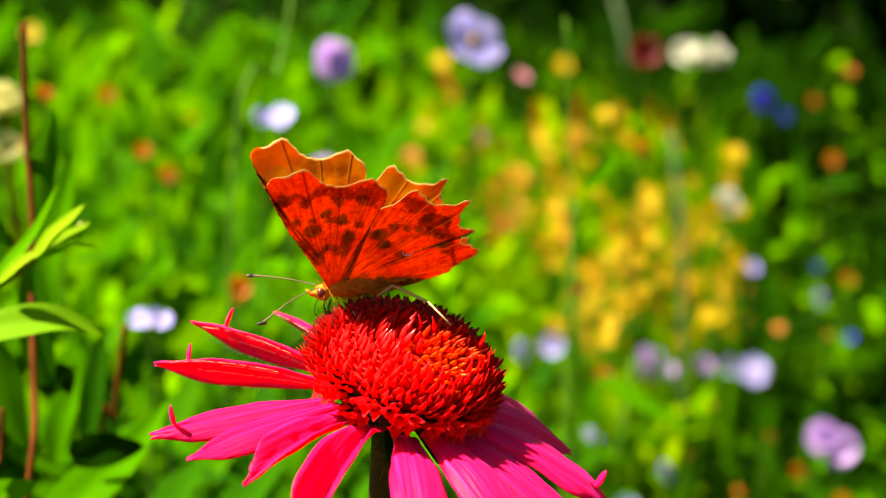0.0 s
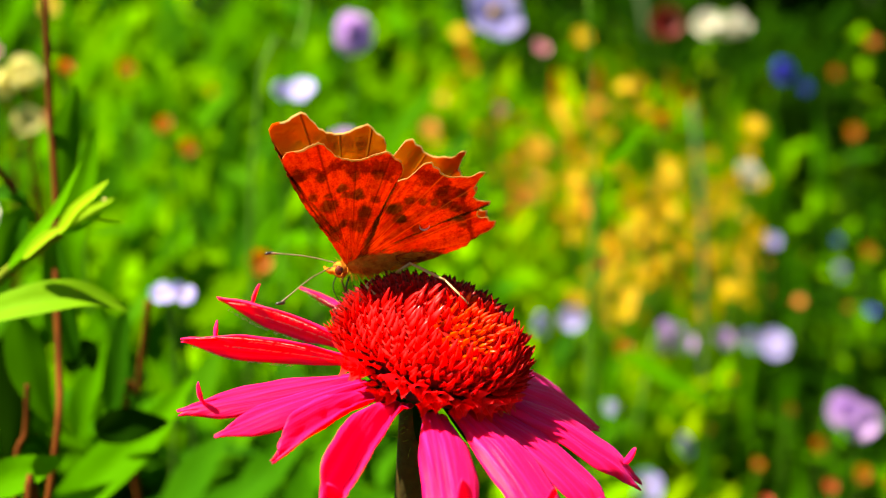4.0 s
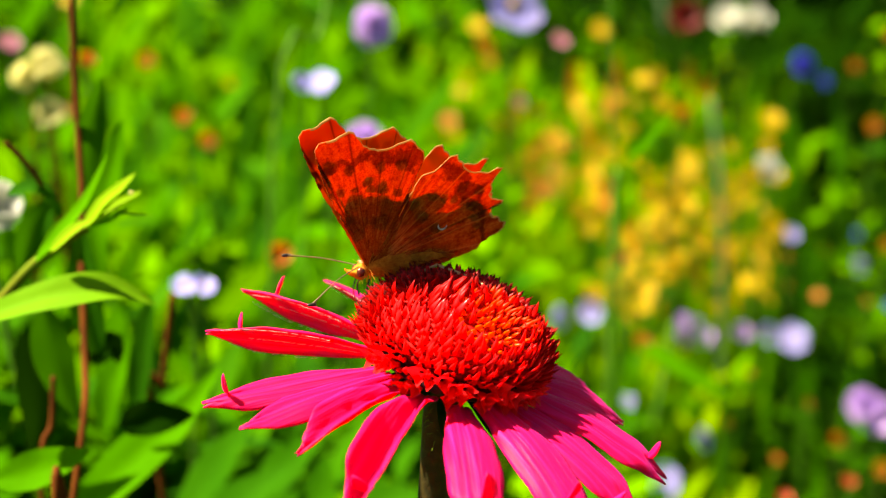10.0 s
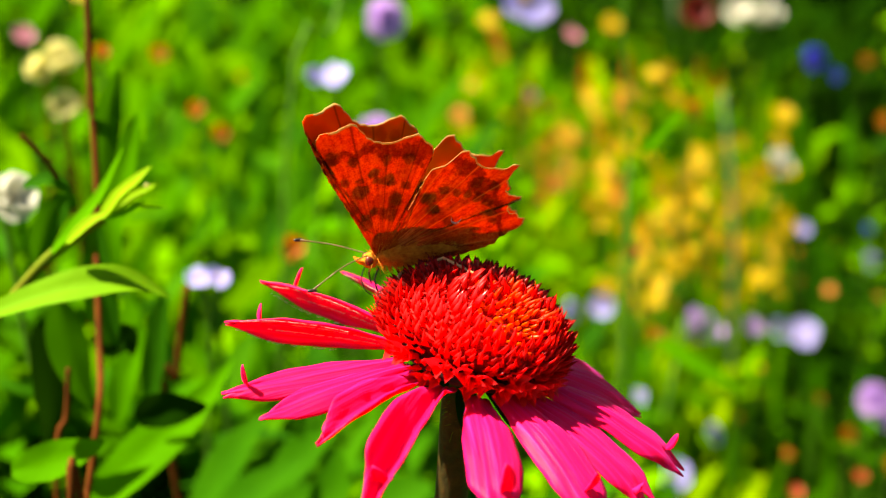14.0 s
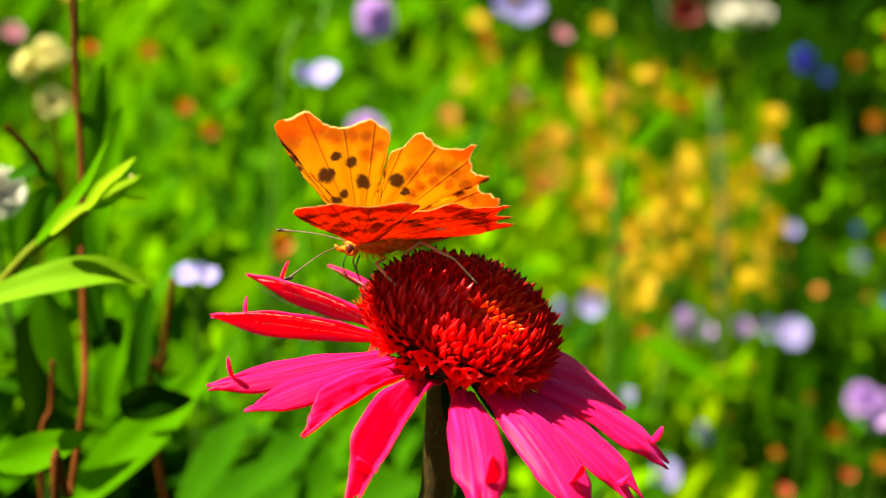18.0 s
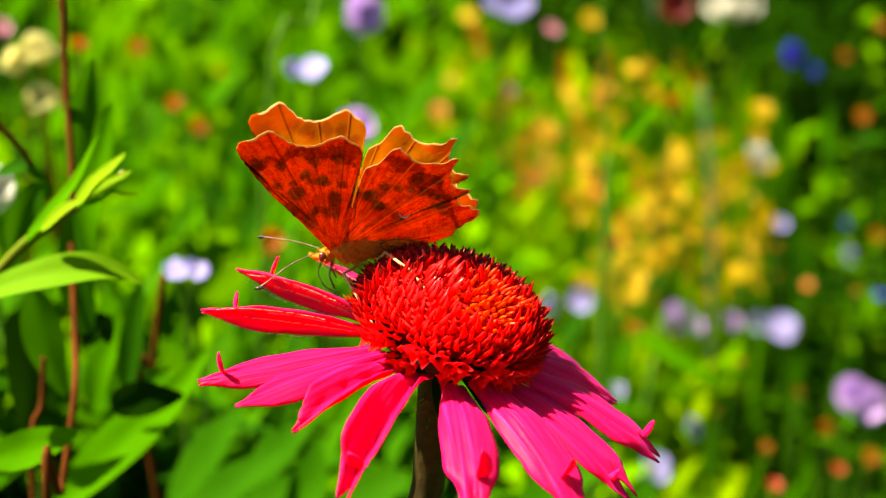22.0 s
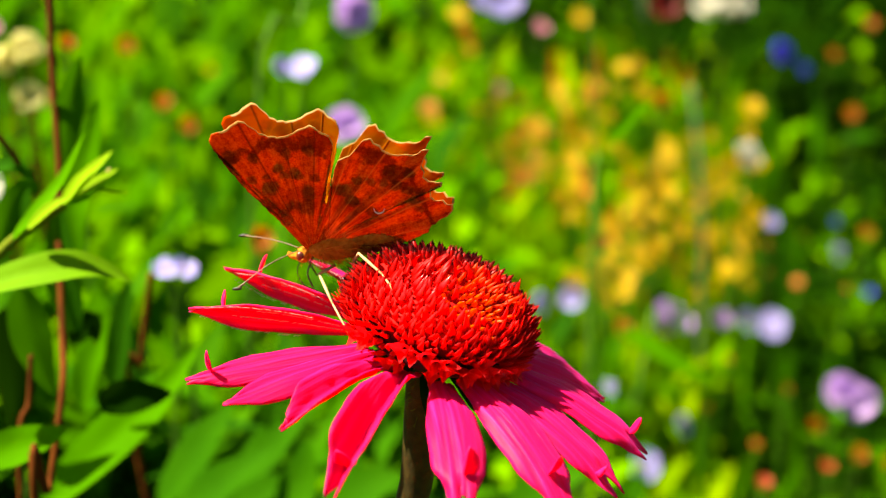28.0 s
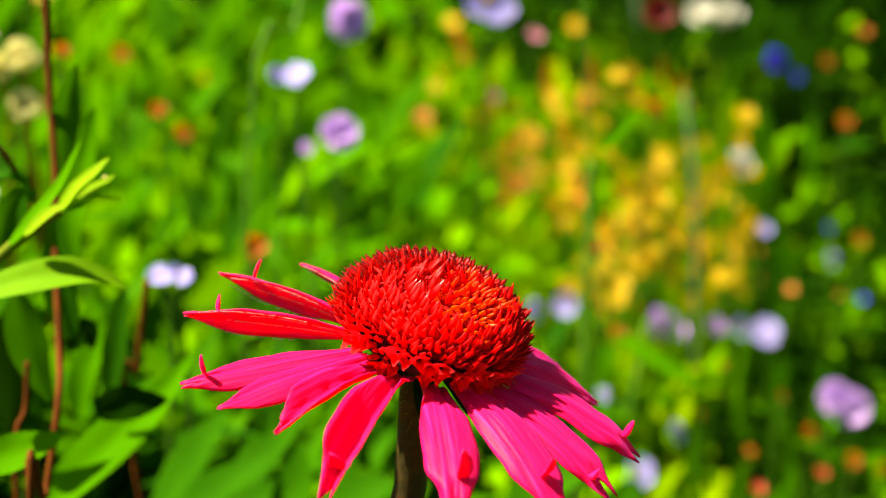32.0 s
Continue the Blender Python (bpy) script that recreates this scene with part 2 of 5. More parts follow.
def wing_mat(name, ventral, hind):
    """Wing scales: spots and bands laid out in the wing's own plane (x forward, z up)."""
    n = Nodes(name)
    c = n.coords()
    sep = n.add("ShaderNodeSeparateXYZ", {0: c})
    flat = n.add("ShaderNodeCombineXYZ", {0: sep.outputs[0], 2: sep.outputs[2]}).outputs[0]
    shift = n.add("ShaderNodeVectorMath", {0: n.add("ShaderNodeTexNoise", {"Vector": flat, "Scale": 700.0, "Detail": 3.0}).outputs[1], 1: (-0.5, -0.5, -0.5)}, operation="ADD").outputs[0]
    shift = n.add("ShaderNodeVectorMath", {0: shift, 3: 0.0016}, operation="SCALE").outputs[0]
    at = n.add("ShaderNodeVectorMath", {0: flat, 1: shift}, operation="ADD").outputs[0]
    at = n.add("ShaderNodeVectorMath", {0: at, 1: (1, 0, 1)}, operation="MULTIPLY").outputs[0]

    def spot(x, z, r, soft=0.3):
        d = n.add("ShaderNodeVectorMath", {0: at, 1: (-x * U, 0, z * U)}, operation="DISTANCE").outputs["Value"]
        return n.add("ShaderNodeMapRange", {0: d, 1: r * U * (1 - soft), 2: r * U * (1 + soft), 3: 1.0, 4: 0.0}, interpolation_type="SMOOTHSTEP").outputs[0]

    def spots(rows, soft=0.3):
        acc = None
        for row in rows:
            s = spot(*row, soft)
            acc = s if acc is None else n.math("MAXIMUM", acc, s)
        return acc

    length = n.add("ShaderNodeVectorMath", {0: at}, operation="LENGTH").outputs["Value"]
    rel = n.math("DIVIDE", length, 270 * U)
    angle = n.math("ARCTAN2", sep.outputs[0], sep.outputs[2])
    veins = n.add("ShaderNodeMapRange", {0: n.math("ABSOLUTE", n.math("SINE", n.math("MULTIPLY", angle, 13.0))), 1: 0.0, 2: 0.16, 3: 1.0, 4: 0.0}).outputs[0]
    grain = n.noise(1600, 3, flat)
    blotch = n.noise(260, 4, flat)
    if not ventral:
        base = n.ramp(n.math("ADD", n.math("MULTIPLY", rel, 0.75), n.math("MULTIPLY", n.math("SUBTRACT", blotch, 0.5), 0.3)),
                      [(0.0, (0.5, 0.17, 0.01)), (0.25, (1.0, 0.44, 0.008)), (0.5, (1.0, 0.46, 0.012)), (0.68, (0.98, 0.23, 0.006)), (0.8, (0.92, 0.15, 0.005))])
        if hind:
            dark = spots([(80, 118, 14), (92, 96, 8)])
            band = spots([(112, 130, 16), (140, 140, 14), (165, 135, 14), (190, 125, 13), (205, 100, 12), (215, 70, 11), (120, 105, 11), (150, 112, 11), (176, 104, 10), (196, 78, 10), (104, 92, 10)], 0.5)
            pale = spots([(125, 158, 10), (155, 160, 10), (182, 155, 10), (205, 145, 9), (222, 120, 9), (232, 92, 8)], 0.5)
        else:
            dark = spots([(-22, 180, 10), (4, 164, 11), (-46, 140, 15), (-34, 148, 9), (20, 122, 14), (-18, 100, 9), (-34, 88, 10), (-104, 178, 13), (-95, 158, 9)])
            band = spots([(38, 177, 15), (-20, 222, 16), (12, 222, 14), (-45, 235, 12), (-100, 225, 22), (40, 215, 12), (-110, 205, 14), (60, 195, 12)], 0.6)
            pale = spots([(-75, 215, 12), (-40, 205, 12), (-5, 195, 12), (25, 190, 11), (50, 175, 10)], 0.6)
        col = n.mix(n.math("MULTIPLY", pale, 0.6), base, (1.0, 0.42, 0.012))
        col = n.mix(n.math("MULTIPLY", band, 0.72), col, (0.6, 0.09, 0.005))
        col = n.mix(n.math("MULTIPLY", dark, 0.95), col, (0.06, 0.008, 0.004))
        col = n.mix(n.math("MULTIPLY", veins, 0.5), col, (0.2, 0.03, 0.005))
    else:
        streak = n.noise(1.0, 4, n.add("ShaderNodeMapping", {0: n.add("ShaderNodeCombineXYZ", {0: n.math("MULTIPLY", angle, 26.0), 1: n.math("MULTIPLY", length, 260.0)}).outputs[0]}).outputs[0])
        patch = n.math("ADD", n.math("MULTIPLY", streak, 0.35), n.math("ADD", n.math("MULTIPLY", n.noise(900, 6, flat, 0.7), 0.4), n.math("MULTIPLY", n.noise(3200, 2, flat), 0.25)))
        base = n.ramp(patch, [(0.36, (0.16, 0.018, 0.002)), (0.5, (0.55, 0.13, 0.008)), (0.66, (0.9, 0.42, 0.06))])
        wave = n.math("ADD", rel, n.math("MULTIPLY", n.math("SUBTRACT", blotch, 0.5), 0.45))
        mid = n.add("ShaderNodeMapRange", {0: n.math("ABSOLUTE", n.math("SUBTRACT", wave, 0.42)), 1: 0.04, 2: 0.14, 3: 1.0, 4: 0.0}, interpolation_type="SMOOTHSTEP").outputs[0]
        outer = n.add("ShaderNodeMapRange", {0: n.math("ABSOLUTE", n.math("SUBTRACT", wave, 0.84)), 1: 0.02, 2: 0.07, 3: 1.0, 4: 0.0}, interpolation_type="SMOOTHSTEP").outputs[0]
        if hind:
            dots = spots([(105, 135, 9), (130, 130, 8), (150, 125, 9), (172, 118, 10), (190, 105, 10), (200, 85, 9), (205, 65, 8), (165, 150, 11), (200, 140, 10), (90, 95, 12), (120, 70, 11), (70, 120, 10)])
        else:
            dots = spots([(-72, 165, 9), (-45, 165, 7), (-15, 162, 9), (12, 158, 8), (38, 150, 9), (-100, 215, 12), (-60, 205, 10), (0, 205, 10), (40, 205, 11), (-60, 110, 16), (10, 95, 16), (-30, 75, 12)])
        if hind:
            root = n.add("ShaderNodeMapRange", {0: n.math("ADD", rel, n.math("MULTIPLY", grain, 0.2)), 1: 0.28, 2: 0.55, 3: 0.8, 4: 0.0}).outputs[0]
            base = n.mix(n.math("MULTIPLY", root, n.ramp(streak, [(0.42, (0, 0, 0)), (0.58, (1, 1, 1))])), base, (0.98, 0.52, 0.12))
        col = n.mix(n.math("MULTIPLY", mid, 0.42), base, (0.12, 0.01, 0.002))
        col = n.mix(n.math("MULTIPLY", outer, 0.75), col, (0.08, 0.01, 0.002))
        col = n.mix(n.math("MULTIPLY", dots, 0.22), col, (0.035, 0.006, 0.004))
        col = n.mix(n.math("MULTIPLY", veins, 0.6), col, (0.95, 0.5, 0.1) if hind else (0.14, 0.025, 0.006))
    col = n.mix(n.math("MULTIPLY", grain, 0.1), col, (0.5, 0.2, 0.04))
    col = n.mix(1.0, col, (0.85, 0.85, 0.85), "MULTIPLY")
    high = n.math("ADD", n.math("MULTIPLY", veins, 0.8), n.math("MULTIPLY", grain, 0.5))
    glow = n.mix(1.0, col, (0.72, 0.15, 0.03) if ventral else (1.5, 0.95, 0.5), "MULTIPLY")
    if ventral:
        glow = n.mix(n.math("MULTIPLY", dots, 0.72), glow, (0.025, 0.002, 0.001))
    return n.skin(col, 0.8, 0.6 if ventral else 0.74, glow, n.bump(high, 0.6, 0.0003), 0.03)


U = 0.0862e-3  # one unit of the wing plan, in metres
WING_MATS = {h: (wing_mat("forewing_upper" if not h else "hindwing_upper", False, h), wing_mat("forewing_under" if not h else "hindwing_under", True, h)) for h in (False, True)}
WING_RIM = simple_mat("frayed_cream_wing_edge", (0.528, 0.251, 0.033), (0.627, 0.462, 0.165), 900, 0.7, 0.4)
FUR = simple_mat("orange_brown_fur", (0.58, 0.15, 0.006), (0.95, 0.46, 0.04), 1400, 0.8, 0.45, 0.9, 0.0006, 0.2)
LEG_CREAM = simple_mat("cream_leg", (0.38, 0.22, 0.08), (0.52, 0.36, 0.16), 900, 0.6)
DARK_CHITIN = simple_mat("dark_chitin", (0.0099, 0.0066, 0.00528), (0.033, 0.0198, 0.0132), 900, 0.35)
ANTENNA = simple_mat("banded_antenna", (0.066, 0.033, 0.0132), (0.231, 0.132, 0.0462), 2500, 0.5)
EYE_MAT = simple_mat("brown_eye", (0.0792, 0.0132, 0.0066), (0.198, 0.0396, 0.0132), 1500, 0.2)
MARK = simple_mat("silver_white_mark", (0.495, 0.462, 0.396), (0.594, 0.568, 0.528), 900, 0.4)


# ---- mesh helpers ----
def link_mesh(name, bm, mats, parent=None, smooth=True):
    me = bpy.data.meshes.new(name)
    bm.to_mesh(me)
    bm.free()
    for m in mats if isinstance(mats, (list, tuple)) else [mats]:
        me.materials.append(m)
    if smooth:
        me.polygons.foreach_set("use_smooth", [True] * len(me.polygons))
    ob = new(name, me)
    if parent:
        ob.parent = parent
    return ob


def part(name, bm, material, parent, label=""):
    ob = link_mesh(name, bm, material, parent)
    return tagged(ob, label) if label else ob


def thing(name, m, label, category, group=""):
    ob = new(name)
    ob.empty_display_size = 0.01
    ob.matrix_basis = m
    return tagged(ob, label, category, group)


def tube(bm, pts, radii, seg=6, cap=True):
    """A round tube along points."""
    pts = [Vector(p) for p in pts]
    rings = []
    for i, p in enumerate(pts):
        d = (pts[min(i + 1, len(pts) - 1)] - pts[max(i - 1, 0)]).normalized()
        a = d.orthogonal() if i == 0 else (side - d * side.dot(d))
        side = a.normalized()
        b = d.cross(side)
        r = radii[i] if isinstance(radii, (list, tuple)) else radii
        rings.append([bm.verts.new(p + (side * math.cos(k * math.tau / seg) + b * math.sin(k * math.tau / seg)) * r) for k in range(seg)])
    for q, s in zip(rings, rings[1:]):
        for k in range(seg):
            bm.faces.new((q[k], q[(k + 1) % seg], s[(k + 1) % seg], s[k]))
    if cap:
        bm.faces.new(rings[0][::-1])
        bm.faces.new(rings[-1])
    return bm


def curve(points, n=12):
    """A smooth line through a few points."""
    pts = [Vector(p) for p in points]
    out = []
    for i in range(n + 1):
        s = i / n * (len(pts) - 1)
        k = min(int(s), len(pts) - 2)
        f = s - k
        p0, p1, p2, p3 = pts[max(k - 1, 0)], pts[k], pts[k + 1], pts[min(k + 2, len(pts) - 1)]
        out.append(0.5 * (2 * p1 + (p2 - p0) * f + (2 * p0 - 5 * p1 + 4 * p2 - p3) * f * f + (3 * p1 - p0 - 3 * p2 + p3) * f ** 3))
    return out


def blob(bm, centre, radii, rings=10, seg=14, rough=0.0, freq=900.0):
    centre = Vector(centre)
    bot, top = bm.verts.new(centre - Vector((radii[0], 0, 0))), bm.verts.new(centre + Vector((radii[0], 0, 0)))
    rows = []
    for i in range(1, rings):
        a = math.pi * i / rings
        row = []
        for k in range(seg):
            b = math.tau * k / seg
            p = Vector((-math.cos(a) * radii[0], math.sin(a) * math.cos(b) * radii[1], math.sin(a) * math.sin(b) * radii[2]))
            row.append(bm.verts.new(centre + p * (1 + rough * noise.noise(p * freq))))
        rows.append(row)
    for k in range(seg):
        j = (k + 1) % seg
        bm.faces.new((bot, rows[0][j], rows[0][k]))
        bm.faces.new((top, rows[-1][k], rows[-1][j]))
        for q, s in zip(rows, rows[1:]):
            bm.faces.new((q[k], q[j], s[j], s[k]))
    return bm


def smooth01(a, b, x):
    t = min(1, max(0, (x - a) / (b - a)))
    return t * t * (3 - 2 * t)


def leaf_sheet(bm, line, width, normal=(0, 0, 1), fold=0.25, wave=0.0, across=4, seed=0):
    """A lanceolate leaf blade along a line of points, folded on its midrib."""
    rnd = random.Random(seed)
    ph = rnd.random() * 6
    rows = []
    nrm = Vector(normal).normalized()
    for i, p in enumerate(line):
        u = i / (len(line) - 1)
        d = (line[min(i + 1, len(line) - 1)] - line[max(i - 1, 0)]).normalized()
        side = d.cross(nrm).normalized()
        up = side.cross(d)
        w = width * (math.sin(math.pi * min(1, u * 0.96 + 0.04) ** 0.8)) ** 0.9
        row = []
        for k in range(across + 1):
            v = 2 * k / across - 1
            row.append(bm.verts.new(p + side * v * w + up * (abs(v) * w * fold + wave * w * math.sin(9 * u + ph + 2 * v) * abs(v))))
        rows.append(row)
    for q, s in zip(rows, rows[1:]):
        for k in range(across):
            bm.faces.new((q[k], q[k + 1], s[k + 1], s[k]))
    return bm


# ---- the ground ----
GROUND = -0.75


def build_ground():
    bm = bmesh.new()
    n = 60
    grid = []
    for j in range(n + 1):
        row = []
        for i in range(n + 1):
            a, b = (i / n * 2 - 1), (j / n * 2 - 1)
            x, y = 0.2 + 900 * a ** 5 + 3 * a, 1.0 + 900 * b ** 5 + 3 * b
            row.append(bm.verts.new((x, y, GROUND + 0.03 * noise.noise((x * 3, y * 3, 0)))))
        grid.append(row)
    for q, s in zip(grid, grid[1:]):
        for k in range(n):
            bm.faces.new((q[k], q[k + 1], s[k + 1], s[k]))
    tagged(link_mesh("ground", bm, SOIL), "near-black green meadow soil under the flowers, shade in its colour", "ground", kind="structure")


build_ground()

# ---- the coneflower ----
CONE = pose(0, 0, 0.0021, 9, 9.5, 0)


def ray_petal(length, width, arc, tooth, cup, seed, crease=0.0, blunt=False):
    """A ray petal along +x from its base, grooved, ending in one point or in two teeth with a cleft, often with a curled sliver near its end."""
    rnd = random.Random(seed)
    bm = bmesh.new()
    nu, nv = 24, 14
    rows = []
    bend = rnd.uniform(-0.03, 0.03)
    lop = rnd.uniform(-0.25, 0.25)
    for i in range(nu + 1):
        u = i / nu
        if blunt:
            w = width * (0.5 + 0.5 * smooth01(0, 0.45, u)) * (1 - 0.52 * smooth01(0.66, 1.0, u) ** 1.2)
        else:
            w = width * (0.45 + 0.55 * smooth01(0, 0.5, u)) * (1 - 0.9 * smooth01(0.62, 1.03, u) ** 1.3)
        row = []
        for k in range(nv + 1):
            v = 2 * k / nv - 1
            ridge = 0.00013 * math.cos(3 * math.pi * v) * (1 - 0.6 * u) + 0.00006 * math.cos(10 * math.pi * v + seed)
            z = arc * math.sin(math.pi * u * 0.95) - cup * w * v * v + ridge
            z += 0.0004 * noise.noise((u * 4, v * 1.5, seed * 7.1)) + crease * w * (math.sqrt(v * v + 0.02) - 0.14) * smooth01(0, 0.2, u)
            if blunt:
                teeth = math.exp(-((abs(v - lop * 0.3) - 0.55) / 0.3) ** 2)
                cleft = -0.0034 * smooth01(0.72, 1, u) * (1 - teeth)
                z -= 0.0008 * smooth01(0.8, 1, u) * teeth * (1 + lop)
            else:
                cleft = -0.0012 * smooth01(0.9, 1, u) * (1 - math.cos(2 * math.pi * v)) * 0.5
            cleft += 0.0008 * noise.noise((u * 3, v * 3, seed)) * u
            y = v * w + bend * length * u * u + 0.00025 * noise.noise((u * 9, round(v), seed + 3.3))
            row.append(bm.verts.new((u * length + cleft, y, z)))
        rows.append(row)
    for q, s in zip(rows, rows[1:]):
        for k in range(nv):
            bm.faces.new((q[k], q[k + 1], s[k + 1], s[k]))
    if tooth:
        at, high, lean, off = tooth
        base = Vector((at * length, off * width * 0.8, arc * math.sin(math.pi * at * 0.95) - cup * width * (off * 0.8) ** 2 - 0.0002))
        line = curve([base, base + Vector((lean * 0.35, 0.0002, high * 0.5)), base + Vector((lean, -0.0003, high))], 6)
        leaf_sheet(bm, line, 0.0011 if blunt else 0.0008, (1, 0.3, 0), 0.4, 0, 4)
    return bm


def petal_hairs(length, width, arc, seed):
    """Rows of short pale hairs under a ray petal."""
    rnd = random.Random(seed)
    bm = bmesh.new()
    for v, u0, u1 in ((-0.25, 0.1, 0.75), (0.4, 0.05, 0.6), (-0.97, 0.35, 0.95), (0.97, 0.3, 0.9)):
        u = u0
        while u < u1:
            w = width * (0.45 + 0.55 * smooth01(0, 0.5, u)) * (1 - 0.9 * smooth01(0.62, 1.03, u) ** 1.3)
            p = Vector((u * length, v * w, arc * math.sin(math.pi * u * 0.95) - 0.28 * w * v * v - 0.00032))
            if rnd.random() < 0.75:
                q = p + Vector((rnd.uniform(0.0002, 0.0007), rnd.uniform(-0.00012, 0.00012) + 0.0003 * (v > 0.9) - 0.0003 * (v < -0.9), -0.00012))
                tube(bm, [p, q], [0.00006, 0.00003], 4, False)
            u += 0.0004 / length
    return bm


def floret_mesh(length, wide, bend, flat, hook, sharp=0.12):
    """A pointed floret, hollowed on its outer face, that bends away from the apex and hooks at its tip."""
    bm = bmesh.new()
    rings = []
    for u, r in [(0, 0.6), (0.3, 0.95), (0.55, 1.0), (0.8, 0.62), (1.0, sharp)]:
        ring = []
        for k in range(6):
            a = math.tau * k / 6
            hollow = 0.45 if k == 0 else 1.0
            ring.append(bm.verts.new((math.cos(a) * wide * r * flat * hollow + bend * u * u + hook * max(0, u - 0.6), math.sin(a) * wide * r, u * length)))
        rings.append(ring)
    for q, s in zip(rings, rings[1:]):
        for k in range(6):
            bm.faces.new((q[k], q[(k + 1) % 6], s[(k + 1) % 6], s[k]))
    bm.faces.new(rings[-1])
    bm.faces.ensure_lookup_table()
    for f in bm.faces[18:]:
        f.material_index = 1
    return bm


def trumpet_mesh():
    """An open lower floret with a flared, three-lobed mouth."""
    bm = bmesh.new()
    rings = []
    for u, r in [(0, 0.5), (0.35, 0.6), (0.7, 0.85), (1.0, 1.5)]:
        ring = []
        for k in range(9):
            a = math.tau * k / 9
            lobe = 1 + (0.35 * math.cos(3 * a) if u == 1 else 0)
            ring.append(bm.verts.new((math.cos(a) * 0.0009 * r * lobe - 0.0008 * u * u, math.sin(a) * 0.0009 * r * lobe, u * 0.0032 + (0.0006 * math.cos(3 * a) if u == 1 else 0))))
        rings.append(ring)
    for q, s in zip(rings, rings[1:]):
        for k in range(9):
            bm.faces.new((q[k], q[(k + 1) % 9], s[(k + 1) % 9], s[k]))
    return bm


def build_coneflower():
    head = thing("coneflower", CONE, "carmine coneflower in full bloom with drooping rays", "flower")
    inv = CONE.inverted()
    # stem to the ground
    top = CONE @ Vector((-0.0012, -0.003, -0.0035))
    line = curve([top, top + Vector((-0.0012, 0.001, -0.02)), top + Vector((-0.004, 0.004, -0.08)), (0.01, 0.03, -0.4), (0.02, 0.04, GROUND - 0.01)], 26)
    bm = tube(bmesh.new(), [inv @ p for p in line], [0.0036, 0.0028] + [0.0026] * 25, 14)
    stem = part("stem", bm, CONE_STEM, head, "brown-green hairy stem")
    # fine bristles on the upper stem
    rnd = random.Random(5)
    bm = bmesh.new()
    for i in range(160):
        f = rnd.uniform(0.2, 4.5)
        p = line[int(f)].lerp(line[int(f) + 1], f % 1)
        a = rnd.uniform(0, math.tau)
        d = Vector((math.cos(a), math.sin(a), rnd.uniform(-0.3, 0.5)))
        q = p + d * 0.0024
        tube(bm, [inv @ q, inv @ (q + d * 0.0012)], [0.00004, 0.000015], 3, False)
    tagged(part("bristle_hairs", bm, STEM_PALE, stem), kind="stuff")
    # core
    bm = bmesh.new()
    rows = []
    prof = [(0.004, -0.0026), (0.0085, -0.0026), (0.0112, -0.0022), (0.0120, -0.0005), (0.0126, 0.0018), (0.0119, 0.0044), (0.0094, 0.0066), (0.0058, 0.0081), (0.002, 0.0088)]
    for r, z in prof:
        rows.append([bm.verts.new((r * math.cos(k * math.tau / 40), r * math.sin(k * math.tau / 40), z)) for k in range(40)])
    for q, s in zip(rows, rows[1:]):
        for k in range(40):
            bm.faces.new((q[k], q[(k + 1) % 40], s[(k + 1) % 40], s[k]))
    bm.faces.new(rows[0][::-1])
    bm.faces.new(rows[-1])
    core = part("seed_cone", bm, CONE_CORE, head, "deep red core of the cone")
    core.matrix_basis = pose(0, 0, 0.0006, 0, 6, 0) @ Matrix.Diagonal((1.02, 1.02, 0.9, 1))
    # dark blob added so the hollow under the florets reads as shaded
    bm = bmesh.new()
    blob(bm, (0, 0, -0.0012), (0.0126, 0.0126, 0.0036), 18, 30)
    part("receptacle", bm, CONE_BASE, head, "base under the florets, dark maroon for the shade there").matrix_basis = pose(0, 0, 0.0004, 0, 6, 0) @ Matrix.Diagonal((1.02, 1.02, 0.9, 1))
    # green sepals under the rays
    for k in range(10):
        bm = bmesh.new()
        ln = curve([(0.004, 0, -0.005), (0.009, 0, -0.0062), (0.0125, 0, -0.0085)], 6)
        leaf_sheet(bm, ln, 0.0016, (0, 0, 1), 0.2)
        part("sepal", bm, GREEN_DEEP_SHADE, head).matrix_basis = pose(0, 0, 0, 0, 0, 18 + 36 * k)
    # rays: azimuth, droop, length, half width, arc, tooth, twist
    rays = [
        (132, 5.5, 22.5, 2.2, 1.0, None, 44), (157, 2, 26.5, 3.3, 1.0, (0.76, 0.0044, 0.0010, 0.6), 58), (179, 2.4, 27.2, 3.5, 0.8, (0.8, 0.0032, 0.0005, 0.6), 60),
        (200, 10.7, 27.5, 2.8, 0.6, (0.86, 0.0044, 0.0005, -0.6), -12), (214, 8.4, 25.1, 2.9, 0.6, None, -8), (231, 5.6, 22.5, 3.1, 0.8, None, 10), (252, 9, 29, 3.1, 1.6, (0.8, 0.0040, 0.0012, -0.3), 10),
        (278, 3.4, 28.4, 3.8, 2.6, (0.8, 0.0044, -0.0010, 0.15), 0), (301, 8, 29.0, 3.9, 2.4, (0.76, 0.0044, 0.0012, 0.0), 2), (321, 12.4, 27.0, 4.0, 2.0, (0.84, 0.0020, 0.0010, -0.5), -4), (340, 14.2, 26.4, 3.9, 2.0, (0.84, 0.0034, 0.0006, 0.3), -4),
        (9, 23.6, 20.7, 4.6, 1.6, None, 6), (34, 30, 23.0, 3.4, 1.5, None, 0), (62, 34, 22.0, 3.2, 1.5, None, 0), (88, 34, 22.0, 3.2, 1.5, None, 0), (110, 28, 21.0, 3.0, 1.5, None, 0),
    ]
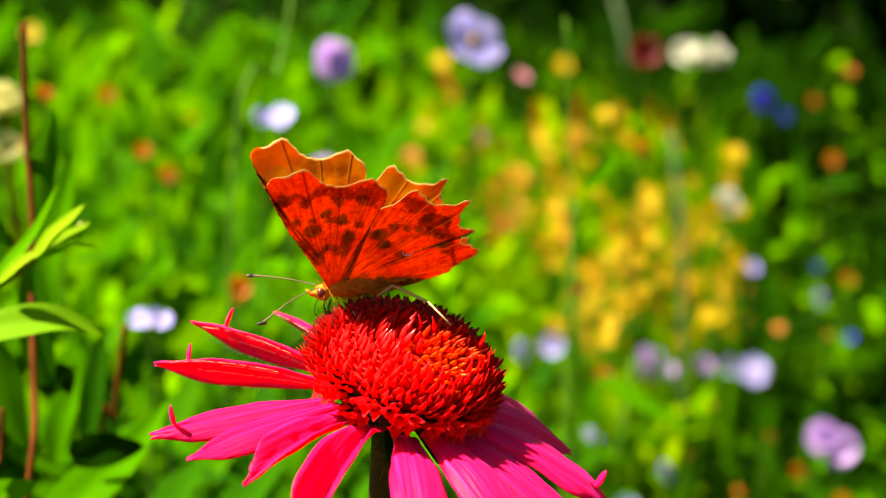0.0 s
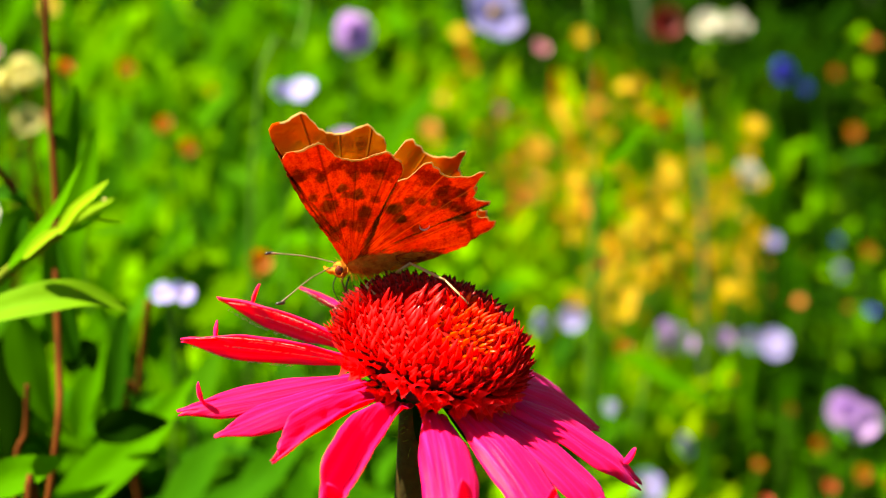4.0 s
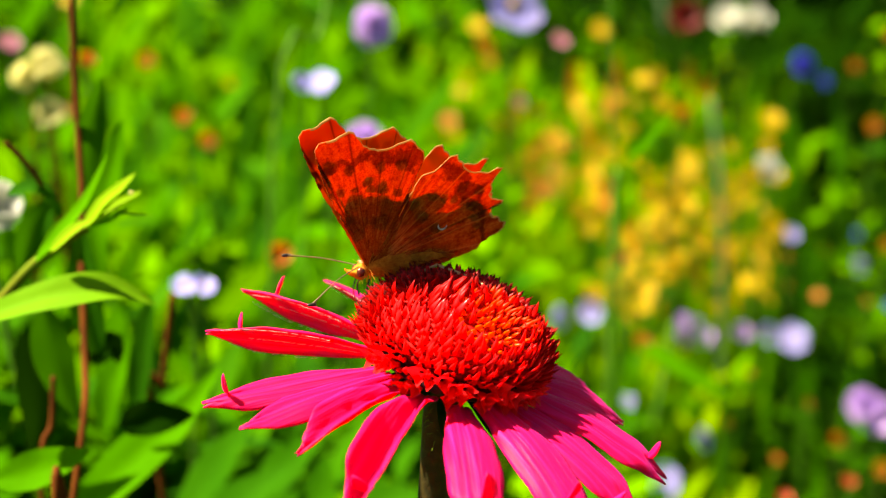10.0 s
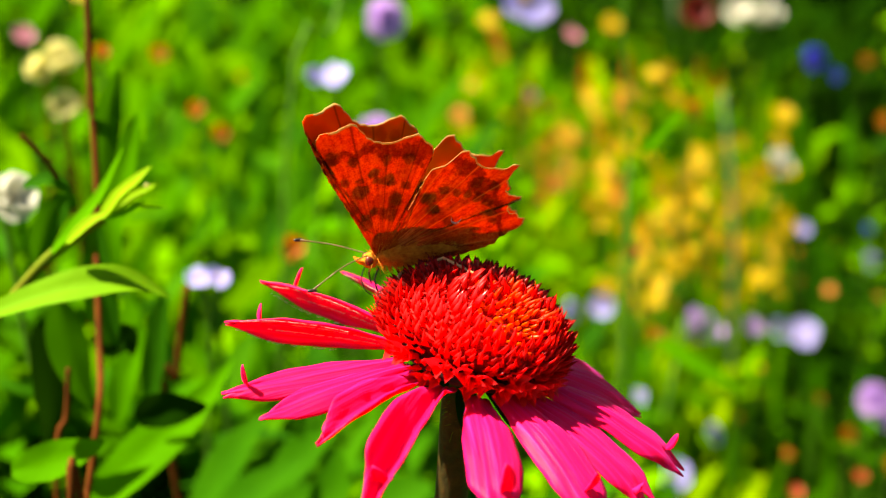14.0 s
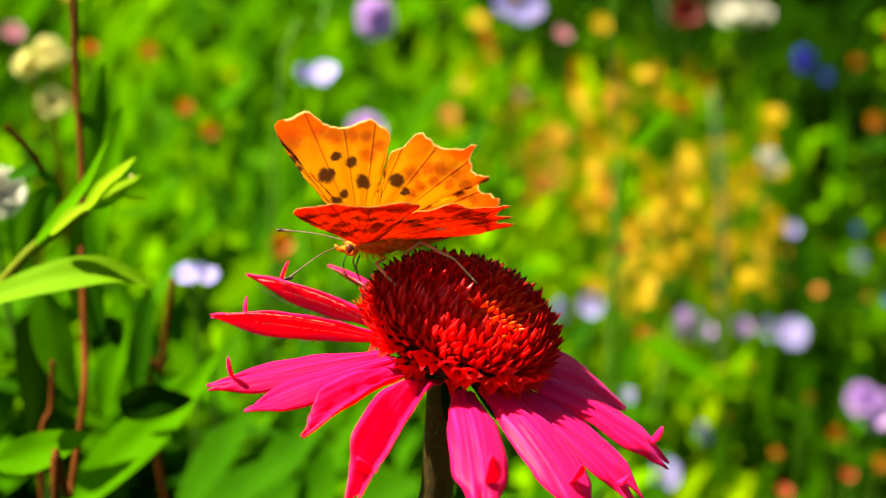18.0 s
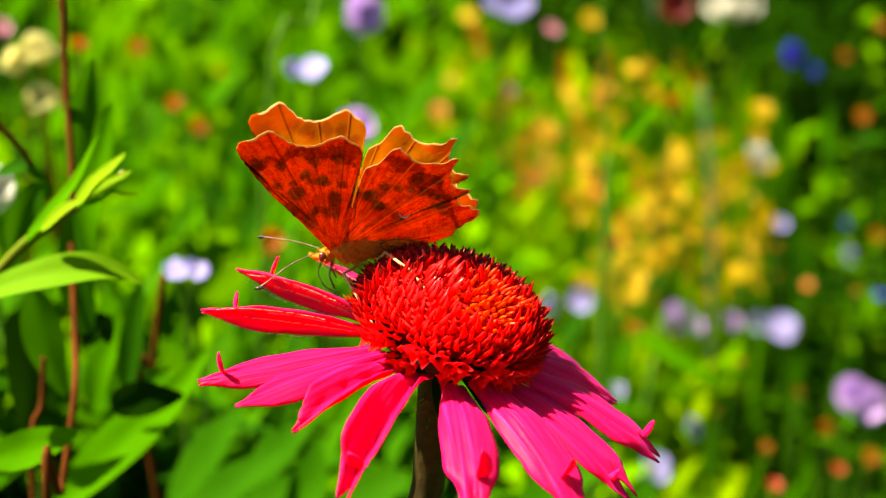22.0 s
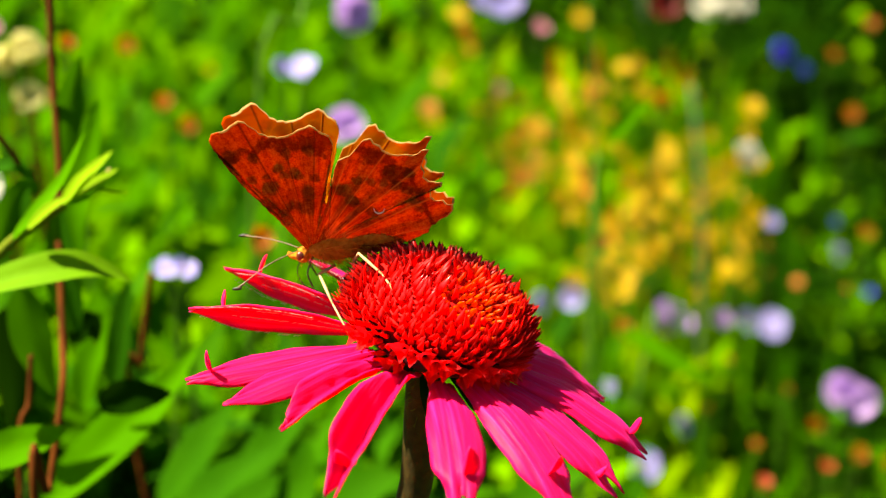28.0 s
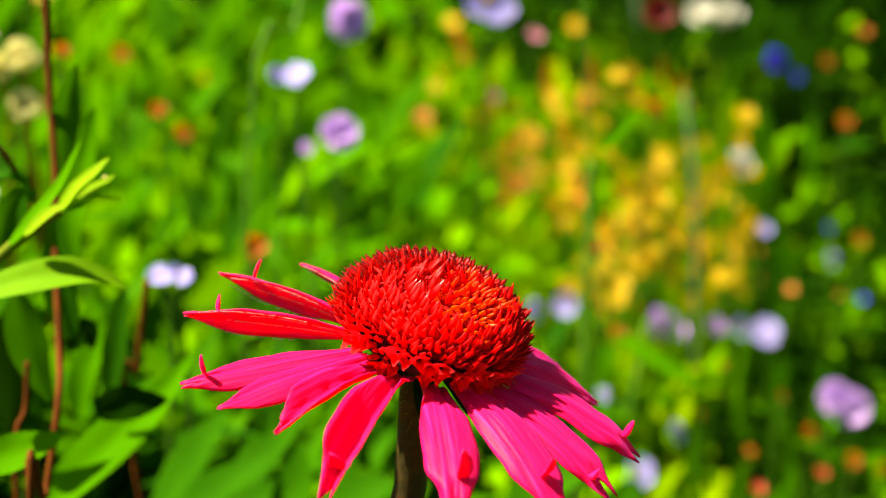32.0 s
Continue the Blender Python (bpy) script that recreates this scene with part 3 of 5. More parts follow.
    for i, (az, droop, length, half, arc, tooth, twist) in enumerate(rays):
        crease = {231: 1.1, 252: 1.7}.get(az, 0.0)
        bm = ray_petal(length / 1000, half / 1000, arc / 1000, tooth, 0.0 if crease else 0.28, i + 1, crease, 250 < az < 345)
        ob = part("ray_petal", bm, RAY, head)
        m = pose(0, 0, 0, 0, 0, az) @ pose(0.0105, 0, -0.0034 - 0.0006 * (i % 2), 0, droop, 0) @ pose(0, 0, 0, twist, 0, 0)
        ob.matrix_basis = m
        if i in (0, 1, 2):
            part("vein_hairs", petal_hairs(length / 1000, half / 1000, arc / 1000, i), PETAL_HAIR, ob, "pale fine hairs along the petal's veins")
        mod = ob.modifiers.new("thickness", "SOLIDIFY")
        mod.thickness = 0.00025
    # florets in a spiral over the dome
    top_meshes, back_meshes, side_meshes, low_meshes = [], [], [], []
    for k in range(3):
        top_meshes.append(to_mesh(floret_mesh(0.0021 + 0.0003 * k, 0.00044, 0.0002 * k, 0.8, -0.0003), FLORET_TOP))
        back_meshes.append(to_mesh(floret_mesh(0.0024 + 0.0004 * k, 0.00044, 0.0001 * k, 0.8, -0.0003, 0.05), FLORET_BACK))
        side_meshes.append(to_mesh(floret_mesh(0.0025 + 0.0004 * k, 0.00056, -0.0004 - 0.0006 * k, 0.55, -0.0016), FLORET_SIDE))
    low_meshes.append(to_mesh(trumpet_mesh(), FLORET_SIDE))
    low_meshes.append(to_mesh(floret_mesh(0.0034, 0.0006, -0.0014, 0.5, -0.0018), FLORET_SIDE))
    patch = Vector((0.3, -0.32, 0.9)).normalized()
    total, near, rest = 1120, [], []
    rnd = random.Random(11)
    for i in range(total):
        az = i * math.radians(137.508)
        cos_t = 1 - (1 - math.cos(radians(112))) * (i + 0.5) / total
        t = math.acos(cos_t)
        wide = 0.0128 - 0.0030 * max(0.0, -cos_t)
        base = Vector((wide * math.sin(t) * math.cos(az), wide * math.sin(t) * math.sin(az), (0.0084 if t < math.pi / 2 else 0.006) * cos_t))
        nrm = Vector((math.sin(t) * math.cos(az), math.sin(t) * math.sin(az), cos_t * 1.1 + 0.12 * math.sin(t))).normalized()
        nrm = (nrm + Vector((rnd.gauss(0, 0.12), rnd.gauss(0, 0.12), rnd.gauss(0, 0.12)))).normalized()
        # z of the floret along the normal, x of the floret away from the apex
        z = nrm
        x = (Vector((0, 0, -1)) - z * Vector((0, 0, -1)).dot(z))
        x = x.normalized() if x.length > 1e-3 else Vector((1, 0, 0))
        y = z.cross(x)
        m = Matrix.Translation(base) @ Matrix((x, y, z)).transposed().to_4x4() @ pose(0, 0, 0, 0, 0, rnd.uniform(-20, 20))
        s = rnd.uniform(0.88, 1.12)
        frac = i / total
        # florets away from the camera take the shade-darkened kind
        way = Vector((math.sin(t) * math.cos(az), math.sin(t) * math.sin(az), cos_t))
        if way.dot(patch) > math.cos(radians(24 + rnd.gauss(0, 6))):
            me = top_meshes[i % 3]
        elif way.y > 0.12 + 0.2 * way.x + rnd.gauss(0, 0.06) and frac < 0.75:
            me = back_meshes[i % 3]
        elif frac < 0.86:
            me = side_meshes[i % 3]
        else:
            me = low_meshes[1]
            s *= 1.05
        # the lower florets facing the camera stand apart, baring the shade-darkened core
        gap = max(0.0, math.cos(az - math.radians(268))) ** 2 * smooth01(0.5, 0.82, frac)
        if rnd.random() < 0.92 * gap:
            continue
        if gap > 0.3 and rnd.random() < 0.75:
            me = low_meshes[0]
        s *= 1 - 0.12 * gap
        row = (m @ Matrix.Diagonal((s, s, s, 1)), me)
        (near if base.y < 0.0035 and base.z > -0.006 else rest).append(row)
    near.sort(key=lambda r: r[0].translation.y)
    rest += near[300:]
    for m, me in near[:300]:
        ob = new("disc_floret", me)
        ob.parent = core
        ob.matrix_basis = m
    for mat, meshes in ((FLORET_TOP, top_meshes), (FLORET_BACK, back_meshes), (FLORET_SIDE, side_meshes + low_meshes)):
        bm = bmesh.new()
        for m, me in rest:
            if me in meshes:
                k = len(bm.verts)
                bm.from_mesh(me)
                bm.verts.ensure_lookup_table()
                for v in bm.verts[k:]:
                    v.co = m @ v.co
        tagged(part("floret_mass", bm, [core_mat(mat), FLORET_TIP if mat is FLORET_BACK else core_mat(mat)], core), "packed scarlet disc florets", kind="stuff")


def core_mat(mat):
    """Joined florets share one space, so they take one plain tone of the same colour."""
    return JOINED[mat.name]


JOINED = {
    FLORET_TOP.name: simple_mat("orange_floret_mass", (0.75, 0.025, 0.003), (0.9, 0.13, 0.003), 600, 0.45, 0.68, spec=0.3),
    FLORET_BACK.name: simple_mat("shaded_back_floret_mass", (0.4, 0.002, 0.002), (0.7, 0.006, 0.004), 600, 0.4, 0.5, spec=0.3),
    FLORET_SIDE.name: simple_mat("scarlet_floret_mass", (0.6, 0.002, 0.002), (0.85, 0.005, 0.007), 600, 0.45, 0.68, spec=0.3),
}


def to_mesh(bm, mat):
    me = bpy.data.meshes.new("disc_floret")
    bm.to_mesh(me)
    bm.free()
    me.materials.append(mat)
    me.materials.append(FLORET_TIP if mat is FLORET_BACK else mat)
    me.polygons.foreach_set("use_smooth", [True] * len(me.polygons))
    return me


build_coneflower()

# ---- the butterfly ----
# wing plan in units, x to the rear and z up, round from the root
FORE = [(-6, 0), (-38, 60), (-78, 130), (-108, 192), (-122, 232), (-125, 252), (-121, 262), (-108, 264), (-92, 268), (-78, 276), (-66, 283), (-57, 279), (-52, 268), (-42, 262), (-36, 252), (-24, 244),
        (-8, 240), (6, 240), (20, 240), (32, 247), (42, 250), (51, 253), (62, 247), (70, 236), (80, 226), (86, 214), (84, 203), (76, 184), (64, 155), (50, 115), (38, 65), (24, 8)]
HIND = [(2, 6), (30, 70), (52, 120), (66, 158), (78, 178), (92, 184), (106, 192), (118, 206), (130, 216), (141, 214), (148, 204), (156, 202), (160, 190), (170, 184), (186, 178), (204, 174), (218, 178),
        (230, 184), (240, 184), (238, 175), (226, 164), (222, 152), (226, 140), (222, 130), (230, 120), (252, 116), (252, 110), (234, 104), (230, 92), (236, 82), (250, 80), (258, 72), (266, 68), (266, 58), (252, 46),
        (238, 40), (222, 30), (214, 18), (190, 8), (150, -6), (100, -18), (50, -20), (12, -12)]


def wing_mesh(outline, side, hind):
    """A thin double sheet in the x-z plane; side +1 is the left wing, whose under face looks to +y."""
    rnd = random.Random(3 if hind else 4)
    pts = []
    for i, p in enumerate(outline):
        q = outline[(i + 1) % len(outline)]
        n = max(1, int(math.dist(p, q) / 7))
        for k in range(n):
            f = k / n
            jag = 1.8 if p[1] > 30 or p[0] > 150 else 0.2
            pts.append((p[0] + (q[0] - p[0]) * f + rnd.uniform(-jag, jag), p[1] + (q[1] - p[1]) * f + rnd.uniform(-jag, jag)))
    hub = (8, 22) if not hind else (32, 24)
    steps = [j / 9 for j in range(1, 9)] + [0.984, 1.0]

    def sheet_y(x, z):
        r = math.hypot(x, z)
        a = math.atan2(-x, z)
        return (0.9 * math.cos(a * 26) * min(1, r / 120) + 5.0 * (r / 270) ** 2 + 2.2 * noise.noise((x * 0.02, z * 0.02, 5.0 * hind))) * U * side

    def fringe(p):
        return p[1] > 40 and (p[0] > -110 and p[1] > 200 or p[0] > 70)

    bm = bmesh.new()
    layers = []
    for off in (0.45 * U * side, -0.45 * U * side):
        lift = 2.2 * U * side if hind else 0.0
        rows = []
        for f in steps:
            rows.append([bm.verts.new((-(hub[0] + (x - hub[0]) * f) * U, sheet_y(hub[0] + (x - hub[0]) * f, hub[1] + (z - hub[1]) * f) - lift + off, (hub[1] + (z - hub[1]) * f) * U)) for x, z in pts])
        c = bm.verts.new((-hub[0] * U, sheet_y(*hub) - lift + off, hub[1] * U))
        layers.append((c, rows))
    n = len(pts)
    for li, (c, rows) in enumerate(layers):
        mat = 1 if li == 0 else 0
        for k in range(n):
            j = (k + 1) % n
            bm.faces.new((c, rows[0][k], rows[0][j])).material_index = mat
            for q, s in zip(rows, rows[1:]):
                bm.faces.new((q[k], q[j], s[j], s[k])).material_index = 2 if s is rows[-1] and fringe(pts[k]) else mat
    a, b = layers[0][1][-1], layers[1][1][-1]
    for k in range(n):
        bm.faces.new((a[k], a[(k + 1) % n], b[(k + 1) % n], b[k])).material_index = 2
    bmesh.ops.recalc_face_normals(bm, faces=bm.faces)
    return bm


WINGS = {}


def build_butterfly():
    fly = thing("butterfly", pose(0, 0, 0.02), "orange comma butterfly with ragged spotted wings feeding on the coneflower", "butterfly")
    # body along x, head at +x
    bm = blob(bmesh.new(), (-0.0032, 0, 0.0002), (0.0042, 0.0018, 0.0020), 12, 16, 0.12)
    thorax = part("thorax", bm, FUR, fly, "furry orange-brown thorax")
    rnd = random.Random(8)
    bm = bmesh.new()
    for i in range(420):
        a, b = math.acos(rnd.uniform(-1, 1)), rnd.uniform(0, math.tau)
        d = Vector((math.cos(a), math.sin(a) * math.cos(b), math.sin(a) * math.sin(b)))
        p = Vector((-0.0035 + d.x * 0.0047, d.y * 0.002, 0.0002 + d.z * 0.0021))
        tube(bm, [p, p + (d + Vector((-0.8, 0, 0))).normalized() * rnd.uniform(0.0008, 0.0024)], [0.00007, 0.000012], 3, False)
    tagged(part("fur", bm, FUR, thorax), kind="stuff")
    bm = bmesh.new()
    blob(bm, (-0.0098, 0, 0.0012), (0.0046, 0.0008, 0.0011), 16, 14, 0.06)
    abdomen = part("abdomen", bm, FUR, fly)
    bm = bmesh.new()
    for i in range(300):
        u, a = rnd.uniform(-0.9, 0.9), rnd.uniform(0, math.tau)
        d = Vector((0, math.cos(a), math.sin(a)))
        k = math.sqrt(1 - u * u)
        p = Vector((-0.0098 + 0.0046 * u, d.y * 0.0008 * k, 0.0012 + d.z * 0.0011 * k))
        tube(bm, [p, p + (d + Vector((-1.4, 0, 0))).normalized() * rnd.uniform(0.0005, 0.0011)], [0.00005, 0.000012], 3, False)
    tagged(part("fur", bm, FUR, abdomen), kind="stuff")
    head = part("head", blob(bmesh.new(), (0.0016, 0, -0.0004), (0.0013, 0.0013, 0.0013), 10, 12, 0.1), FUR, fly)
    for s in (1, -1):
        part("eye", blob(bmesh.new(), (0.0019, 0.00095 * s, -0.0002), (0.0007, 0.0005, 0.0008), 8, 10), EYE_MAT, head, "round brown eye")
        part("palp", tube(bmesh.new(), curve([(0.0024, 0.0003 * s, -0.0006), (0.0034, 0.0004 * s, -0.0004), (0.0041, 0.0004 * s, 0.0002)], 5), [0.0004, 0.0004, 0.0004, 0.0003, 0.0002, 0.0001], 6), FUR, head)
        tip = Vector((0.0118, 0.0052 * s, -0.0005 - 0.0022 * s))
        ln = curve([(0.0022, 0.0005 * s, 0.0006), (0.0068, 0.0030 * s, 0.0006 - 0.0008 * s), tip], 14)
        ant = part("antenna", tube(bmesh.new(), ln, [0.00009] * 12 + [0.00014, 0.0002, 0.00014], 6), ANTENNA, head, "thin brown antenna with a dark club")
        part("club", blob(bmesh.new(), tip, (0.0008, 0.00028, 0.00028), 8, 8), DARK_CHITIN, ant)
        # middle and hind legs, splayed on the cone
        for name, pts in (("mid_leg", [(-0.0032, 0.0014 * s, -0.0022), (-0.0014, 0.0056 * s, -0.0014), (-0.0040, 0.0124 * s, -0.0034), (-0.0066, 0.0165 * s, -0.0072)]),
                          ("hind_leg", [(-0.0062, 0.0014 * s, -0.0020), (-0.0082, 0.0066 * s, 0.0018), (-0.0122, 0.0128 * s, 0.0008), (-0.0148, 0.0162 * s, -0.0020)])):
            bm = bmesh.new()
            for a, b, r in zip(pts, pts[1:], (0.00028, 0.00026, 0.00018)):
                tube(bm, [a, Vector(a).lerp(Vector(b), 0.5), b], [r * 0.8, r, r * 0.75], 6)
            part(name, bm, LEG_CREAM, fly, "cream jointed leg")
        part("fore_leg", tube(bmesh.new(), curve([(0.0004, 0.001 * s, -0.0014), (0.0012, 0.0018 * s, -0.003), (0.0006, 0.0022 * s, -0.0052)], 6), 0.00014, 5), DARK_CHITIN, fly)
    part("proboscis", tube(bmesh.new(), curve([(0.0022, 0, -0.0012), (0.0030, 0.0006, -0.0030), (0.0022, 0.0010, -0.0052), (0.0002, 0.0012, -0.0064)], 12), 0.00009, 5), DARK_CHITIN, head, "thin dark uncoiled tongue")
    for s in (1, -1):
        for hind in (True, False):
            kind = "hindwing" if hind else "forewing"
            ob = part(kind, wing_mesh(HIND if hind else FORE, s, hind), [*WING_MATS[hind], WING_RIM], fly, "scalloped orange %s with dark spots, mottled brown beneath" % kind)
            WINGS[(s, hind)] = ob
            if hind:
                a = [math.radians(d) for d in range(-200, 20, 20)]
                ln = [(-(134 + 9 * math.cos(k)) * U, (5.0 * (150 / 270) ** 2 - 2.2 + 1.6) * U * s, (74 + 8 * math.sin(k)) * U) for k in a]
                part("comma_mark", tube(bmesh.new(), ln, [0.00004 + 0.00009 * math.sin(math.pi * i / 10) for i in range(11)], 5), MARK, ob, "small silvery comma-shaped mark")
    return fly


butterfly = build_butterfly()

# ---- blooms in the meadow ----
BLOOMS = []


def petal_disc(size, petals, cup, wide, seed):
    """One broad petal lying along +x; size is the bloom's radius."""
    bm = bmesh.new()
    ln = [Vector((u * size, 0, cup * size * u * u)) for u in (0.08, 0.3, 0.5, 0.7, 0.88, 1.0)]
    rows = []
    for i, p in enumerate(ln):
        w = size * wide * (0.25, 0.6, 0.9, 1.0, 0.8, 0.35)[i]
        rows.append([bm.verts.new(p + Vector((0, v * w, -0.12 * w * v * v + 0.04 * size * math.sin(seed + 5 * v)))) for v in (-1, -0.5, 0, 0.5, 1)])
    for q, s in zip(rows, rows[1:]):
        for k in range(4):
            bm.faces.new((q[k], q[k + 1], s[k + 1], s[k]))
    return bm


def bloom(name, label, at, width, mat, petals=5, layers=1, cup=0.25, wide=0.55, eye=FLOWER_EYE, stem_mat=STEM_GREEN, tilt=None, group=""):
    """A flower on its own stem: petals round a centre."""
    rnd = random.Random(int(at[0] * 7919 + at[1] * 104729 + at[2] * 1299709))
    at = Vector(at)
    BLOOMS.append(at)
    r = width / 2
    tx, ty = tilt or (rnd.uniform(30, 75), rnd.uniform(-25, 25))
    m = Matrix.Translation(at) @ pose(0, 0, 0, tx, ty, rnd.uniform(0, 60))
    head = thing(name, m, label, "flower", group)
    shared = None
    for j in range(layers):
        for k in range(petals):
            if shared is None:
                ob = part("petal", petal_disc(r, petals, cup, wide, rnd.random() * 6), mat, head)
                shared = ob.data
            else:
                ob = new("petal", shared)
                ob.parent = head
            ob.matrix_basis = pose(0, 0, j * r * 0.12, rnd.uniform(-8, 8), -28 * j + rnd.uniform(-8, 8), (k + 0.5 * j) * 360 / petals + rnd.uniform(-6, 6))
    part("flower_centre", blob(bmesh.new(), (0, 0, r * 0.08), (r * 0.2, r * 0.2, r * 0.16), 6, 8), eye, head)
    inv = m.inverted()
    down = Vector((at.x + rnd.uniform(-0.05, 0.05), at.y + rnd.uniform(0.0, 0.08), GROUND - 0.01))
    ln = curve([at, at + Vector((0, 0.006, -0.05)), at.lerp(down, 0.5) + Vector((rnd.uniform(-0.02, 0.02), 0.02, 0)), down], 10)
    part("stem", tube(bmesh.new(), [inv @ p for p in ln], [0.0007] + [0.0009] * 10, 5), stem_mat, head)
    return head


def bloom_set(rows, **kw):
    for x, y, z, w in rows:
        bloom(at=(x, y, z), width=w, **kw)


bloom_set([(-0.040, 0.601, -0.042, 0.025), (-0.035, 0.405, -0.063, 0.018), (-0.049, 0.404, -0.069, 0.007), (0.205, 0.899, -0.343, 0.030), (0.221, 0.896, -0.349, 0.020), (0.262, 0.940, -0.362, 0.019), (0.297, 0.711, -0.327, 0.026), (0.310, 0.709, -0.334, 0.027), (0.039, 0.486, -0.286, 0.012)],
          name="scabious", label="soft lilac scabious bloom on a thin stem", mat=PETAL_LILAC, petals=8, layers=2, group="lilac blooms")
bloom_set([(0.041, 0.603, -0.031, 0.036)], name="bellflower", label="large lavender-blue bellflower bloom", mat=PETAL_LAVENDER, petals=5, wide=0.62, tilt=(50, -12), group="lavender blooms")
bloom_set([(-0.060, 0.394, -0.034, 0.008), (-0.051, 0.394, -0.034, 0.012), (0.076, 0.642, -0.234, 0.015), (0.096, 0.642, -0.230, 0.016), (0.291, 0.960, -0.370, 0.019), (0.305, 0.931, -0.362, 0.026), (0.186, 0.707, -0.351, 0.017), (0.145, 0.622, -0.339, 0.021), (0.134, 0.713, -0.325, 0.012), (0.325, 1.035, -0.300, 0.014)],
          name="flax_flower", label="small pale violet-blue flax flower", mat=PETAL_PALE, petals=5, wide=0.6, group="pale violet blooms")
bloom_set([(-0.0782, 0.2, -0.058, 0.008), (-0.0726, 0.2, -0.058, 0.008), (0.447, 1.213, -0.390, 0.018)], name="willowherb_flower", label="pale bluish white flower facing sideways", mat=PETAL_PALE, petals=4, wide=0.6, group="pale violet blooms")
bloom_set([(0.514, 1.773, -0.277, 0.034), (0.548, 1.765, -0.300, 0.019), (0.473, 1.317, -0.389, 0.012), (0.462, 1.149, -0.412, 0.010)], name="cornflower", label="deep blue cornflower bloom", mat=PETAL_BLUE, petals=9, layers=2, wide=0.4, group="blue blooms")
bloom_set([(0.234, 0.947, -0.090, 0.025), (0.246, 0.946, -0.093, 0.023), (0.258, 0.946, -0.090, 0.025), (0.244, 0.822, -0.184, 0.024), (-0.1165, 0.149, -0.0190, 0.014)], name="white_flower", label="creamy white flower head on a green stem", mat=PETAL_WHITE, petals=10, layers=2, wide=0.36, group="white blooms")
bloom_set([(0.095, 0.895, -0.098, 0.014), (0.057, 0.783, -0.123, 0.009), (-0.185, 0.403, -0.018, 0.010)], name="pink_flower", label="dusty pink small flower", mat=PETAL_PINK, petals=6, group="pink blooms")
bloom_set([(0.210, 0.998, -0.095, 0.029)], name="red_flower", label="dark red bloom among shaded leaves", mat=PETAL_RED, petals=7, layers=2)
bloom_set([(-0.066, 0.343, -0.095, 0.011), (0.031, 0.795, -0.087, 0.014), (-0.167, 0.599, -0.061, 0.010), (-0.128, 0.490, -0.070, 0.009), (-0.116, 0.486, -0.081, 0.009), (0.099, 0.450, -0.176, 0.010), (0.444, 1.124, -0.340, 0.014), (0.577, 1.583, -0.208, 0.019), (0.530, 1.573, -0.244, 0.016), (0.524, 1.452, -0.293, 0.018), (0.280, 0.607, -0.324, 0.011), (0.280, 0.704, -0.350, 0.011), (0.298, 0.605, -0.330, 0.009), (0.153, 0.679, -0.111, 0.012), (-0.127, 0.299, -0.008, 0.007)],
          name="marigold", label="small orange marigold bloom", mat=PETAL_ORANGE, petals=9, layers=2, wide=0.4, group="orange blooms")
bloom_set([(0.062, 0.273, -0.074, 0.005), (0.259, 0.605, -0.332, 0.009), (0.194, 0.514, -0.296, 0.009)], name="blanket_flower", label="red-orange flower head on a thin stem", mat=PETAL_RUST, petals=9, layers=2, wide=0.4, group="red-orange blooms")
bloom_set([(-0.147, 0.320, -0.013, 0.013), (-0.156, 0.319, -0.017, 0.011), (-0.147, 0.317, -0.031, 0.012)], name="evening_primrose", label="cream-yellow primrose flower on a red stem", mat=PETAL_CREAM, petals=4, layers=2, wide=0.6, stem_mat=STEM_RED, group="cream blooms")


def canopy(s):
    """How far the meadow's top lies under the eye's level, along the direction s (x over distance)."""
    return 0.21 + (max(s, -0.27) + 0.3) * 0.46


def daisy(rnd, s, f, size, mats):
    d = canopy(s) / f * rnd.uniform(0.86, 0.97)
    mat = rnd.choice(mats)
    yellow = mat is PETAL_YELLOW
    bloom("yellow_daisy" if yellow else "orange_daisy", "small golden yellow daisy in a loose drift" if yellow else "small orange daisy in a loose drift", (s * d, d - 0.2, 0.08 - f * d),
          size * d * rnd.uniform(0.6, 1.5), mat, 7, 1, 0.15, 0.5, group="golden daisies")


def yellow_patch():
    """Drifts of small yellow and orange daisies in the middle distance."""
    rnd = random.Random(21)
    y, o, r = PETAL_YELLOW, PETAL_ORANGE, PETAL_RUST
    for k in range(150):
        daisy(rnd, rnd.uniform(0.11, 0.25), rnd.triangular(0.2, 0.38, 0.31), 0.0115, [y])
    for k in range(40):
        daisy(rnd, rnd.uniform(0.055, 0.13), rnd.uniform(0.2, 0.29), 0.011, [y, y, y, y, y, y, o])
    for k in range(18):
        daisy(rnd, rnd.uniform(-0.02, 0.16), rnd.uniform(0.15, 0.3), 0.009, [y, y, y, o])
    for k in range(10):
        daisy(rnd, rnd.uniform(0.22, 0.34), rnd.uniform(0.17, 0.54), 0.006, [o, o, y])
    for k in range(5):
        daisy(rnd, rnd.uniform(-0.33, -0.08), rnd.uniform(0.13, 0.26), 0.01, [o, y, o])


yellow_patch()

# ---- the tall plant beside the coneflower ----
tall_plant = None


